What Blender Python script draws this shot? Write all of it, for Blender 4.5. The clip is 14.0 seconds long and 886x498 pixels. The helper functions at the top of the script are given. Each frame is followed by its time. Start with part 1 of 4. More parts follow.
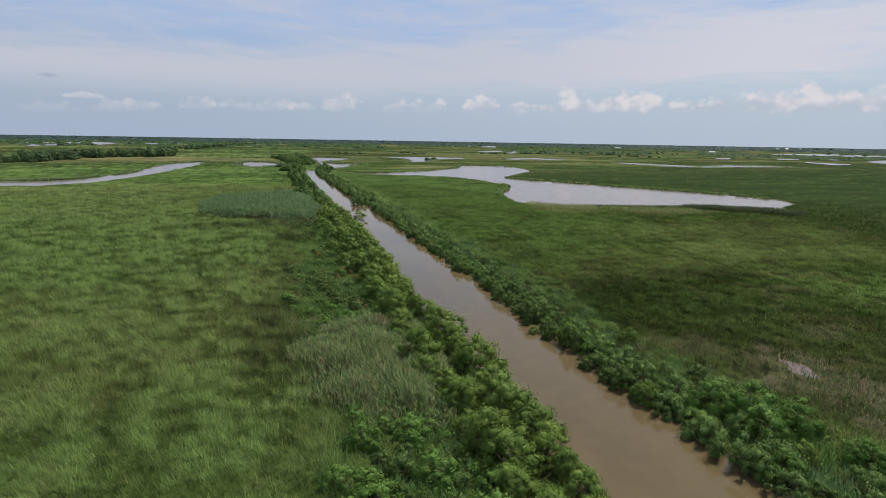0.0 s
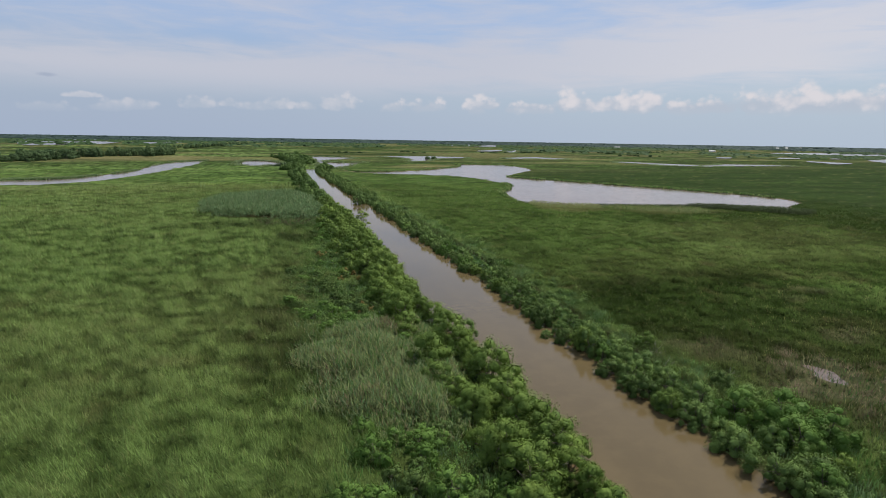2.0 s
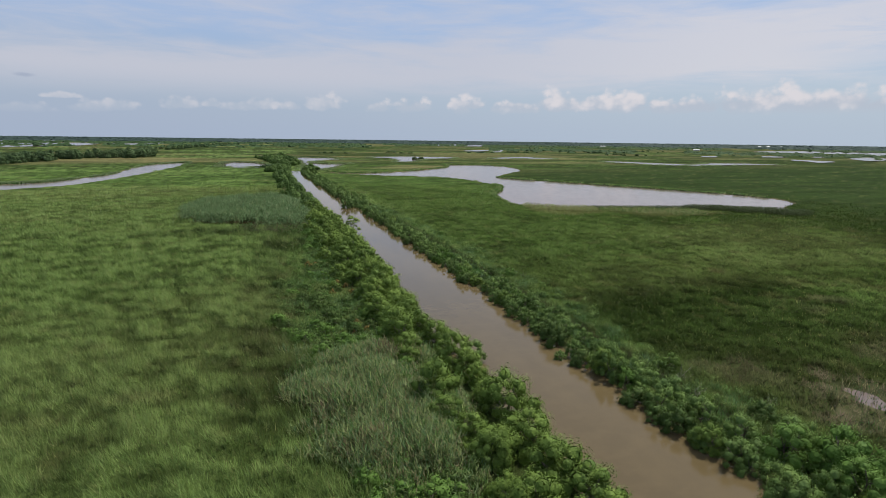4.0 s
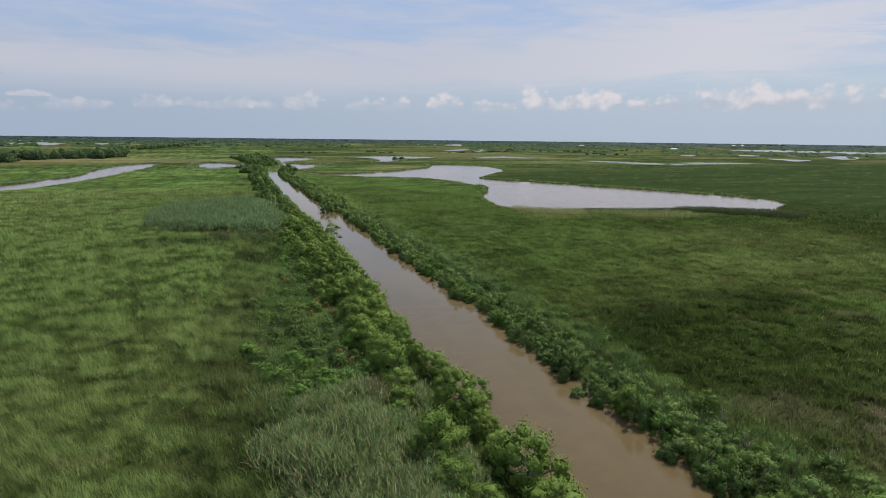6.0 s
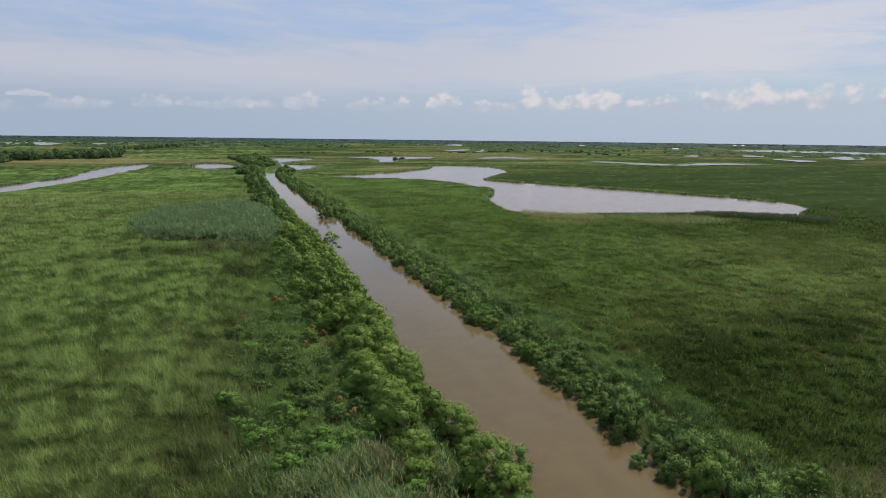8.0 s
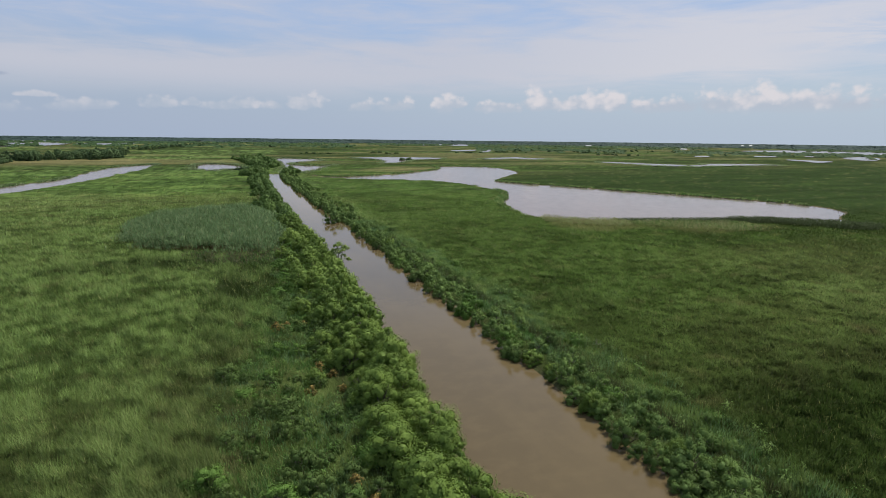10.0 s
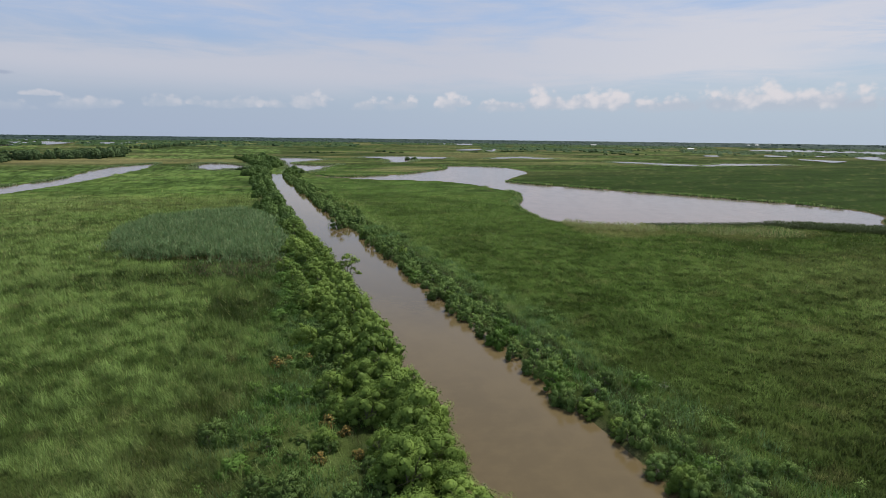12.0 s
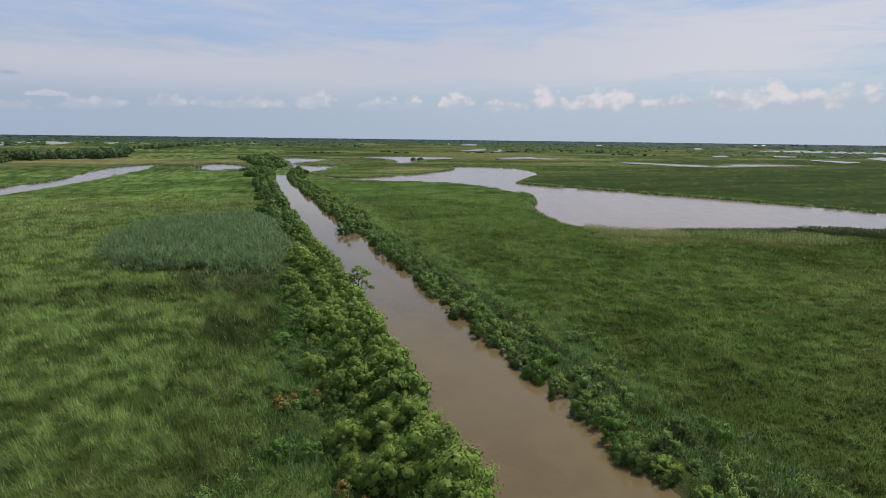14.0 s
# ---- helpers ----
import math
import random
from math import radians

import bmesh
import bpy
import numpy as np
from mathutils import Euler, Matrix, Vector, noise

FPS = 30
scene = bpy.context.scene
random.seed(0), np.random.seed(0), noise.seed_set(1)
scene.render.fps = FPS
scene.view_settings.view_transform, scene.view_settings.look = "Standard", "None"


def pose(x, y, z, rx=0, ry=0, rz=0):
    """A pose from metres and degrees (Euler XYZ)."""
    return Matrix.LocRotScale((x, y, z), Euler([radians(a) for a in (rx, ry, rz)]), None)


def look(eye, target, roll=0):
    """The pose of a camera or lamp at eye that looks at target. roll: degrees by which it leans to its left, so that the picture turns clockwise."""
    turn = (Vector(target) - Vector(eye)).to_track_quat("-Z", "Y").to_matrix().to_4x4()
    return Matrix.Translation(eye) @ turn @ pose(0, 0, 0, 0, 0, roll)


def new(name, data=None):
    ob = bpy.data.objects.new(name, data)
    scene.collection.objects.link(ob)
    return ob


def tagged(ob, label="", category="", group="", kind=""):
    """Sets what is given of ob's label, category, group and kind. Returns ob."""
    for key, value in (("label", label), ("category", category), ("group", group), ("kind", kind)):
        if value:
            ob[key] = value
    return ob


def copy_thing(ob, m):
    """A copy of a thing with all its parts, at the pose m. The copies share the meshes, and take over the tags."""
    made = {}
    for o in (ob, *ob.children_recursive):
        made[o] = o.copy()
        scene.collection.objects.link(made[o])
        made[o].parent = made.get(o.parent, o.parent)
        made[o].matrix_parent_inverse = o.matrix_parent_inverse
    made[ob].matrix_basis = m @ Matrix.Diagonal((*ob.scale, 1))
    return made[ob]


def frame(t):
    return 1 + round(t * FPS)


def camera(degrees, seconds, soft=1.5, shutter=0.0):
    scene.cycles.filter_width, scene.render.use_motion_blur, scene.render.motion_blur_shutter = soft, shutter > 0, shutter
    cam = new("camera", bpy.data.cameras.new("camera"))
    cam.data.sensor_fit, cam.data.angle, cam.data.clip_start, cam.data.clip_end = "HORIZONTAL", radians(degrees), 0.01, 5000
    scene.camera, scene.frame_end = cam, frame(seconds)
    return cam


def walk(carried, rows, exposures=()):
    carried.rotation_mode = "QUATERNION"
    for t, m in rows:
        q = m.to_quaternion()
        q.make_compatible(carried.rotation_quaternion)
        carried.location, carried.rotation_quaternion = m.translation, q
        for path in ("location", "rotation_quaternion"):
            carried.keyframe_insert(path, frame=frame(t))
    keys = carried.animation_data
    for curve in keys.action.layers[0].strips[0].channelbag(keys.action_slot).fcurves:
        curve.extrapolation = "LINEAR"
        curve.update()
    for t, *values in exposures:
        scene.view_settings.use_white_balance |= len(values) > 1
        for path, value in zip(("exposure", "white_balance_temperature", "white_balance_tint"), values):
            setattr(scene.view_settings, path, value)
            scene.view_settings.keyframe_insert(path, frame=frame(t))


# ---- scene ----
cam = camera(78.57, 14.0, soft=0.8)


def aim(x, y, z, yaw, pitch, roll):
    return pose(x, y, z, 90 + pitch, 0, yaw) @ pose(0, 0, 0, 0, 0, roll)


PATH = [
    (0.00, aim(0.00, -0.00, 25.83, -15.82, -11.37, 0.95)),
    (0.50, aim(-0.05, 0.46, 25.63, -15.75, -11.39, 0.95)),
    (1.00, aim(-0.15, 1.02, 25.48, -15.72, -11.42, 0.96)),
    (1.50, aim(-0.29, 1.82, 25.41, -15.77, -11.44, 0.96)),
    (2.00, aim(-0.44, 2.99, 25.43, -15.88, -11.44, 0.93)),
    (2.50, aim(-0.56, 4.50, 25.51, -16.02, -11.44, 0.89)),
    (3.00, aim(-0.63, 6.21, 25.63, -16.15, -11.44, 0.85)),
    (3.60, aim(-0.67, 8.35, 25.79, -16.70, -11.44, 0.77)),
    (4.25, aim(-0.59, 10.92, 25.98, -17.82, -11.45, 0.66)),
    (4.90, aim(-0.34, 13.85, 26.13, -18.92, -11.46, 0.58)),
    (5.50, aim(0.09, 16.95, 26.22, -19.41, -11.48, 0.59)),
    (6.00, aim(0.53, 19.72, 26.26, -19.47, -11.50, 0.65)),
    (6.50, aim(1.00, 22.59, 26.27, -19.51, -11.51, 0.69)),
    (7.00, aim(1.50, 25.59, 26.29, -19.53, -11.53, 0.71)),
    (7.50, aim(1.98, 28.68, 26.34, -19.54, -11.53, 0.71)),
    (8.00, aim(2.41, 31.81, 26.42, -19.53, -11.51, 0.68)),
    (8.60, aim(2.86, 35.71, 26.45, -19.45, -11.49, 0.65)),
    (9.25, aim(3.22, 40.13, 26.38, -19.28, -11.48, 0.65)),
    (9.90, aim(3.50, 44.61, 26.28, -19.07, -11.49, 0.66)),
    (10.50, aim(3.75, 48.63, 26.20, -18.93, -11.52, 0.68)),
    (11.00, aim(3.97, 51.90, 26.17, -18.84, -11.54, 0.70)),
    (11.50, aim(4.18, 55.10, 26.15, -18.76, -11.56, 0.70)),
    (12.00, aim(4.39, 58.14, 26.15, -18.70, -11.58, 0.70)),
    (12.50, aim(4.54, 60.99, 26.12, -18.63, -11.58, 0.70)),
    (13.00, aim(4.64, 63.66, 26.07, -18.54, -11.59, 0.70)),
    (13.50, aim(4.74, 66.17, 26.00, -18.42, -11.59, 0.70)),
    (14.00, aim(4.84, 68.56, 25.90, -18.30, -11.55, 0.73)),
]
walk(cam, PATH)

# ---- world, sun, exposure ----
SUN_AZ, SUN_EL = 62.0, 58.0  # degrees: azimuth from +y towards +x, height over the horizon


def nodes_of(tree):
    tree.nodes.clear()

    def add(kind, _sockets=None, **props):
        n = tree.nodes.new(kind)
        for k, v in props.items():
            setattr(n, k, v)
        for k, v in (_sockets or {}).items():
            if isinstance(v, bpy.types.NodeSocket):
                tree.links.new(v, n.inputs[k])
            else:
                n.inputs[k].default_value = v
        return n

    return add


def math_node(add, op, a, b=0.0, clamp=False):
    return add("ShaderNodeMath", {0: a, 1: b}, operation=op, use_clamp=clamp).outputs[0]


def remap(add, value, lo, hi, to_lo=0.0, to_hi=1.0, smooth=True):
    n = add("ShaderNodeMapRange", {0: value, 1: lo, 2: hi, 3: to_lo, 4: to_hi})
    n.interpolation_type = "SMOOTHSTEP" if smooth else "LINEAR"
    return n.outputs[0]


def mix(add, fac, a, b, mode="MIX"):
    n = add("ShaderNodeMix", data_type="RGBA", blend_type=mode)
    for key, v in ((0, fac), (6, a), (7, b)):
        if isinstance(v, bpy.types.NodeSocket):
            n.id_data.links.new(v, n.inputs[key])
        else:
            n.inputs[key].default_value = (*v, 1.0) if isinstance(v, tuple) and len(v) == 3 else v
    return n.outputs[2]


# cumulus of the cloud row over the horizon: azimuth, height, half width, half height in degrees
CUMULUS_A = [
    (-17.0, 3.20, 0.8, 0.24), (-20.0, 2.05, 1.5, 0.36), (-15.2, 2.25, 1.1, 0.42), (-13.1, 2.45, 1.2, 0.45),
    (-7.9, 2.80, 1.1, 0.55), (-5.3, 3.00, 0.6, 0.42), (-2.6, 2.80, 1.5, 0.45), (-0.7, 3.00, 1.1, 0.50),
    (2.0, 2.95, 0.8, 0.45), (4.9, 3.20, 1.6, 0.70), (10.7, 2.95, 1.0, 0.50), (14.0, 3.05, 1.4, 0.58),
]
CUMULUS_B = [
    (19.0, 3.10, 0.6, 0.70), (20.3, 3.45, 0.7, 0.45), (24.5, 3.10, 1.6, 0.45), (28.8, 3.50, 1.2, 0.90),
    (32.2, 3.65, 0.7, 0.50), (34.9, 3.40, 1.8, 0.80), (39.2, 3.00, 1.5, 0.50), (41.8, 3.15, 1.8, 0.60),
    (44.9, 3.25, 1.5, 0.80), (48.5, 3.30, 1.8, 0.90), (50.4, 3.00, 1.3, 0.72), (52.6, 3.20, 1.8, 0.80),
    (55.0, 2.90, 1.5, 0.65), (59.5, 3.10, 2.0, 0.70),
]


def build_sky():
    world = bpy.data.worlds.new("sky")
    scene.world = world
    world.use_nodes = True
    add = nodes_of(world.node_tree)
    way = add("ShaderNodeTexCoord").outputs["Generated"]
    sep = add("ShaderNodeSeparateXYZ", {0: way}).outputs
    el = math_node(add, "MULTIPLY", math_node(add, "ARCSINE", sep[2]), 57.2958)
    az = math_node(add, "MULTIPLY", math_node(add, "ARCTAN2", sep[0], sep[1]), 57.2958)
    sky = add("ShaderNodeTexSky", sky_type="NISHITA", sun_disc=False, sun_elevation=radians(SUN_EL),
              sun_rotation=radians(SUN_AZ), air_density=1.0, dust_density=0.4, ozone_density=2.0).outputs[0]
    place = add("ShaderNodeCombineXYZ", {0: az, 1: el}).outputs[0]

    # thin high cloud, drawn out along the horizon
    def streaks(sx, sy, detail, rough, off):
        v = add("ShaderNodeVectorMath", {0: place, 1: (sx, sy, 0.0)}, operation="MULTIPLY").outputs[0]
        v = add("ShaderNodeVectorMath", {0: v, 1: (off, off * 0.7, 0.0)}, operation="ADD").outputs[0]
        return add("ShaderNodeTexNoise", {"Vector": v, "Scale": 1.0, "Detail": detail, "Roughness": rough,
                                          "Distortion": 0.4}).outputs[0]

    # the whole veil climbs towards the east
    lift = math_node(add, "SUBTRACT", el, math_node(add, "MULTIPLY", math_node(add, "SUBTRACT", az, 10.0), 0.055))
    broad, fine = streaks(0.035, 0.17, 5.0, 0.58, 9.4), streaks(0.10, 0.7, 7.0, 0.62, 7.7)
    both = math_node(add, "ADD", math_node(add, "MULTIPLY", broad, 0.52), math_node(add, "MULTIPLY", fine, 0.48))
    both = math_node(add, "ADD", both, remap(add, az, -20.0, 55.0, -0.03, 0.04))
    # the veil is thickest some seven degrees up and breaks open higher
    ridge = math_node(add, "SUBTRACT", remap(add, lift, 2.5, 6.0, 0.0, 0.26), remap(add, lift, 6.5, 10.5, 0.0, 0.22))
    veil = remap(add, math_node(add, "ADD", both, ridge), 0.42, 0.76)
    veil = math_node(add, "MULTIPLY", veil, remap(add, el, 2.6, 6.2, 0.0, 1.0))
    gap = math_node(add, "MULTIPLY", remap(add, az, 44.0, 60.0), math_node(add, "MULTIPLY", remap(add, el, 5.0, 8.0), remap(add, el, 12.0, 9.0)))
    veil = math_node(add, "MULTIPLY", veil, remap(add, math_node(add, "MULTIPLY", gap, remap(add, fine, 0.35, 0.6)), 0.0, 1.0, 1.0, 0.35))
    haze = mix(add, remap(add, az, -22.0, 58.0), (3.95, 4.75, 6.25), (4.65, 5.55, 6.80))
    col = mix(add, remap(add, el, 0.0, 14.0, 0.97, 0.25), sky, haze)
    col = mix(add, remap(add, el, 4.0, 12.0, 0.0, 0.75), col, (4.1, 5.5, 8.2))
    col = mix(add, math_node(add, "MULTIPLY", veil, 0.85), col, mix(add, remap(add, az, 15.0, 50.0), (6.0, 6.15, 7.0), (7.1, 7.05, 7.6)))

    col = mix(add, remap(add, el, 13.0, 32.0, 0.0, 0.7), col, (4.6, 5.2, 6.6))

    # cumulus row
    puff = add("ShaderNodeTexNoise", {"Vector": place, "Scale": 1.0, "Detail": 8.0, "Roughness": 0.6}).outputs[0]
    low = None
    for a, e, w, h in CUMULUS_A + [(a, e - 0.1, w * 1.45, h * 1.15) for a, e, w, h in CUMULUS_B]:
        d = add("ShaderNodeVectorMath", {0: place, 1: (a, e, 0.0)}, operation="SUBTRACT").outputs[0]
        d = add("ShaderNodeVectorMath", {0: d, 1: (1 / (w * 1.1), 0.8 / h, 0.0)}, operation="MULTIPLY").outputs[0]
        # flatter below than above
        d = add("ShaderNodeVectorMath", {0: d, 1: add("ShaderNodeVectorMath", {0: d, 1: (1.0, 2.2, 0.0)}, operation="MULTIPLY").outputs[0]}, operation="MINIMUM").outputs[0]
        d = add("ShaderNodeVectorMath", {0: d}, operation="LENGTH").outputs["Value"]
        low = d if low is None else math_node(add, "MINIMUM", low, d)
    # heaped tops: two sizes of rounded billows on each cloud, crisp above and melting into the haze below
    def billows(size):
        wavy = add("ShaderNodeVectorMath", {0: place, 1: add("ShaderNodeVectorMath", {0: (0.5, 0.5, 0.0), 1: puff}, operation="MULTIPLY").outputs[0]}, operation="ADD").outputs[0]
        wavy = add("ShaderNodeVectorMath", {0: wavy, 1: (0.8, 1.15, 0.0)}, operation="MULTIPLY").outputs[0]
        d = add("ShaderNodeTexVoronoi", {"Vector": wavy, "Scale": size, "Smoothness": 0.25}, feature="SMOOTH_F1").outputs["Distance"]
        return math_node(add, "SUBTRACT", 0.55, d)

    large, small = billows(0.62), billows(1.6)
    heap = math_node(add, "ADD", math_node(add, "MULTIPLY", large, 1.2), math_node(add, "MULTIPLY", small, 0.6))
    heap = math_node(add, "ADD", heap, math_node(add, "MULTIPLY", math_node(add, "SUBTRACT", puff, 0.5), 1.3))
    body = math_node(add, "ADD", math_node(add, "SUBTRACT", 1.38, low), heap)
    over = math_node(add, "SUBTRACT", el, remap(add, az, -22.0, 15.0, 1.75, 2.55, smooth=False))
    # the rest of the round goes on with clouds of the same kind
    other = add("ShaderNodeTexNoise", {"Vector": place, "Scale": 0.35, "Detail": 5.0, "Roughness": 0.6}).outputs[0]
    band = math_node(add, "MULTIPLY", remap(add, el, 1.6, 2.6), remap(add, el, 4.6, 3.2))
    beside = math_node(add, "GREATER_THAN", math_node(add, "ABSOLUTE", math_node(add, "SUBTRACT", az, 20.0)), 44.0)
    rest = math_node(add, "MULTIPLY", math_node(add, "MULTIPLY", band, beside), remap(add, other, 0.48, 0.62))
    cloud = math_node(add, "MULTIPLY", remap(add, body, -0.05, 0.75), remap(add, over, -0.35, 0.75, 0.0, 1.0))
    cloud = math_node(add, "MAXIMUM", cloud, rest)
    lit = math_node(add, "ADD", math_node(add, "MULTIPLY", heap, 1.1), math_node(add, "MULTIPLY", over, 0.75))
    tops = mix(add, remap(add, lit, 0.35, 1.65), (5.05, 5.6, 6.55), (7.8, 7.45, 7.75))
    col = mix(add, math_node(add, "MULTIPLY", cloud, remap(add, az, -15.0, 35.0, 0.46, 0.88)), col, tops)
    # one small grey cloud apart from the row
    d = add("ShaderNodeVectorMath", {0: place, 1: (-19.4, 4.75, 0.0)}, operation="SUBTRACT").outputs[0]
    d = add("ShaderNodeVectorMath", {0: d, 1: (1.0, 4.2, 0.0)}, operation="MULTIPLY").outputs[0]
    d = math_node(add, "ADD", add("ShaderNodeVectorMath", {0: d}, operation="LENGTH").outputs["Value"], puff)
    col = mix(add, remap(add, d, 1.5, 0.7, 0.0, 0.7), col, (3.7, 4.3, 5.6))
    back = add("ShaderNodeBackground", {"Color": col, "Strength": 0.093})
    add("ShaderNodeOutputWorld", {0: back.outputs[0]})


build_sky()
sun = bpy.data.lights.new("sun", "SUN")
sun.energy, sun.angle, sun.color = 4.9, radians(0.6), (1.0, 0.95, 0.87)
s_az, s_el = radians(SUN_AZ), radians(SUN_EL)
sun_way = Vector((math.sin(s_az) * math.cos(s_el), math.cos(s_az) * math.cos(s_el), math.sin(s_el)))
new("sun", sun).matrix_world = look(sun_way * 200, (0, 0, 0))
scene.view_settings.exposure = 0.0


# ---- materials ----
def material(name):
    m = bpy.data.materials.new(name)
    m.use_nodes = True
    return m, nodes_of(m.node_tree)


def noise_of(add, scale, detail=4.0, rough=0.6, stretch=(1, 1, 1)):
    pos = add("ShaderNodeNewGeometry").outputs["Position"]
    v = add("ShaderNodeVectorMath", {0: pos, 1: stretch}, operation="MULTIPLY").outputs[0]
    return add("ShaderNodeTexNoise", {"Vector": v, "Scale": scale, "Detail": detail, "Roughness": rough}).outputs[0]


# sward colours: lush meadow, sunny yellow-green, dark rush and painted shade, straw, bare brown mud
LUSH, SUNNY, RUSH_SHADE = (0.080, 0.148, 0.029), (0.204, 0.312, 0.090), (0.021, 0.043, 0.008)
STRAW, MUD = (0.27, 0.235, 0.110), (0.215, 0.165, 0.120)


def sward_colour(add):
    """Colour of the sward from the plant cover and painted shade kept in the attribute 'cover': sunny, rush, straw,
    mud.
    """
    at = add("ShaderNodeAttribute", attribute_name="cover")
    part = add("ShaderNodeSeparateColor", {0: at.outputs["Color"]}).outputs
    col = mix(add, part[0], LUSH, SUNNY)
    col = mix(add, part[1], col, RUSH_SHADE)
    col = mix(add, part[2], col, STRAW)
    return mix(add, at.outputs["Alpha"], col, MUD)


def ground_material():
    m, add = material("marsh_sward")
    col = sward_colour(add)
    clumps = noise_of(add, 0.9, 6.0, 0.65, (0.8, 1.2, 1))
    grain = noise_of(add, 6.0, 5.0, 0.7)
    patch = noise_of(add, 0.03, 5.0, 0.6, (0.6, 1.0, 1))
    col = mix(add, remap(add, clumps, 0.40, 0.68, 0.0, 0.75), col, mix(add, 1.0, col, (0.42, 0.45, 0.45), "MULTIPLY"))
    col = mix(add, remap(add, grain, 0.45, 0.70, 0.0, 0.6), col, mix(add, 1.0, col, (1.75, 1.65, 1.7), "MULTIPLY"))
    col = mix(add, remap(add, patch, 0.45, 0.65, 0.0, 0.4), col, mix(add, 1.0, col, (1.5, 1.2, 1.35), "MULTIPLY"))
    tufts = noise_of(add, 0.30, 10.0, 0.76, (0.8, 1.0, 1))
    col = mix(add, remap(add, tufts, 0.50, 0.64, 0.0, 0.65), col, mix(add, 1.0, col, (0.45, 0.50, 0.55), "MULTIPLY"))
    col = mix(add, remap(add, tufts, 0.46, 0.34, 0.0, 0.5), col, mix(add, 1.0, col, (1.5, 1.4, 1.55), "MULTIPLY"))
    drift = noise_of(add, 0.055, 7.0, 0.68, (0.32, 1.0, 1))
    col = mix(add, remap(add, drift, 0.45, 0.60, 0.0, 0.75), col, mix(add, 1.0, col, (0.44, 0.48, 0.44), "MULTIPLY"))
    col = mix(add, remap(add, drift, 0.46, 0.34, 0.0, 0.6), col, mix(add, 1.0, col, (1.5, 1.35, 1.3), "MULTIPLY"))
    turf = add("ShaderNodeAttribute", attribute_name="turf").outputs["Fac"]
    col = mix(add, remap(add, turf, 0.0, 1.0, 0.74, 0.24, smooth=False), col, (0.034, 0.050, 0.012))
    h = math_node(add, "ADD", math_node(add, "MULTIPLY", clumps, 0.7), math_node(add, "MULTIPLY", grain, 0.25))
    bump = add("ShaderNodeBump", {"Height": h, "Strength": 0.9, "Distance": 0.6}).outputs[0]
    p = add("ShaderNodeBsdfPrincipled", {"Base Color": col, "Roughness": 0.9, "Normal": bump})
    p.inputs["Specular IOR Level"].default_value = 0.02
    add("ShaderNodeOutputMaterial", {0: p.outputs[0]})
    return m


def blade_material(name, tint=None, through_light=0.5):
    """Grass and reed blades: the sward's colour, or a tint, varied blade by blade."""
    m, add = material(name)
    col = sward_colour(add) if tint is None else mix(add, 0.0, tint, tint)
    rnd = add("ShaderNodeNewGeometry").outputs["Random Per Island"]
    pale = mix(add, 1.0, col, (1.22, 1.20, 1.22), "MULTIPLY")
    dull = mix(add, 1.0, col, (0.82, 0.82, 0.82), "MULTIPLY")
    col = mix(add, rnd, dull, pale)
    a = add("ShaderNodeBsdfPrincipled", {"Base Color": col, "Roughness": 0.6})
    a.inputs["Specular IOR Level"].default_value = 0.15
    b = add("ShaderNodeBsdfTranslucent", {"Color": col})
    s = add("ShaderNodeMixShader", {0: through_light, 1: a.outputs[0], 2: b.outputs[0]})
    add("ShaderNodeOutputMaterial", {0: s.outputs[0]})
    return m


def leaf_material(name, dark, light, turned=None, sheen=0.12):
    """Foliage: a colour between two greens, by plant and by leaf; turned: the colour of a few odd leaves."""
    m, add = material(name)
    plant = add("ShaderNodeObjectInfo").outputs["Random"]
    leaf = add("ShaderNodeNewGeometry").outputs["Random Per Island"]
    spray = noise_of(add, 2.1, 2.0, 0.5)
    f = math_node(add, "ADD", math_node(add, "MULTIPLY", plant, 0.50), math_node(add, "MULTIPLY", leaf, 0.18))
    f = math_node(add, "ADD", f, remap(add, spray, 0.30, 0.70, 0.0, 0.32))
    col = mix(add, f, dark, light)
    clump = noise_of(add, 0.7, 3.0, 0.6)
    col = mix(add, remap(add, clump, 0.50, 0.72, 0.0, 0.45), col, light)
    if turned:
        col = mix(add, remap(add, leaf, 0.55, 0.8, 0.0, 0.85), col, turned)
    a = add("ShaderNodeBsdfPrincipled", {"Base Color": col, "Roughness": 0.62})
    a.inputs["Specular IOR Level"].default_value = sheen
    b = add("ShaderNodeBsdfTranslucent", {"Color": col})
    s = add("ShaderNodeMixShader", {0: 0.14, 1: a.outputs[0], 2: b.outputs[0]})
    add("ShaderNodeOutputMaterial", {0: s.outputs[0]})
    return m


def bark_material(name, colour):
    m, add = material(name)
    n = noise_of(add, 9.0, 4.0, 0.6, (1, 1, 0.25))
    col = mix(add, n, tuple(c * 0.6 for c in colour), tuple(c * 1.4 for c in colour))
    bump = add("ShaderNodeBump", {"Height": n, "Strength": 0.6, "Distance": 0.03}).outputs[0]
    p = add("ShaderNodeBsdfPrincipled", {"Base Color": col, "Roughness": 0.85, "Normal": bump})
    add("ShaderNodeOutputMaterial", {0: p.outputs[0]})
    return m


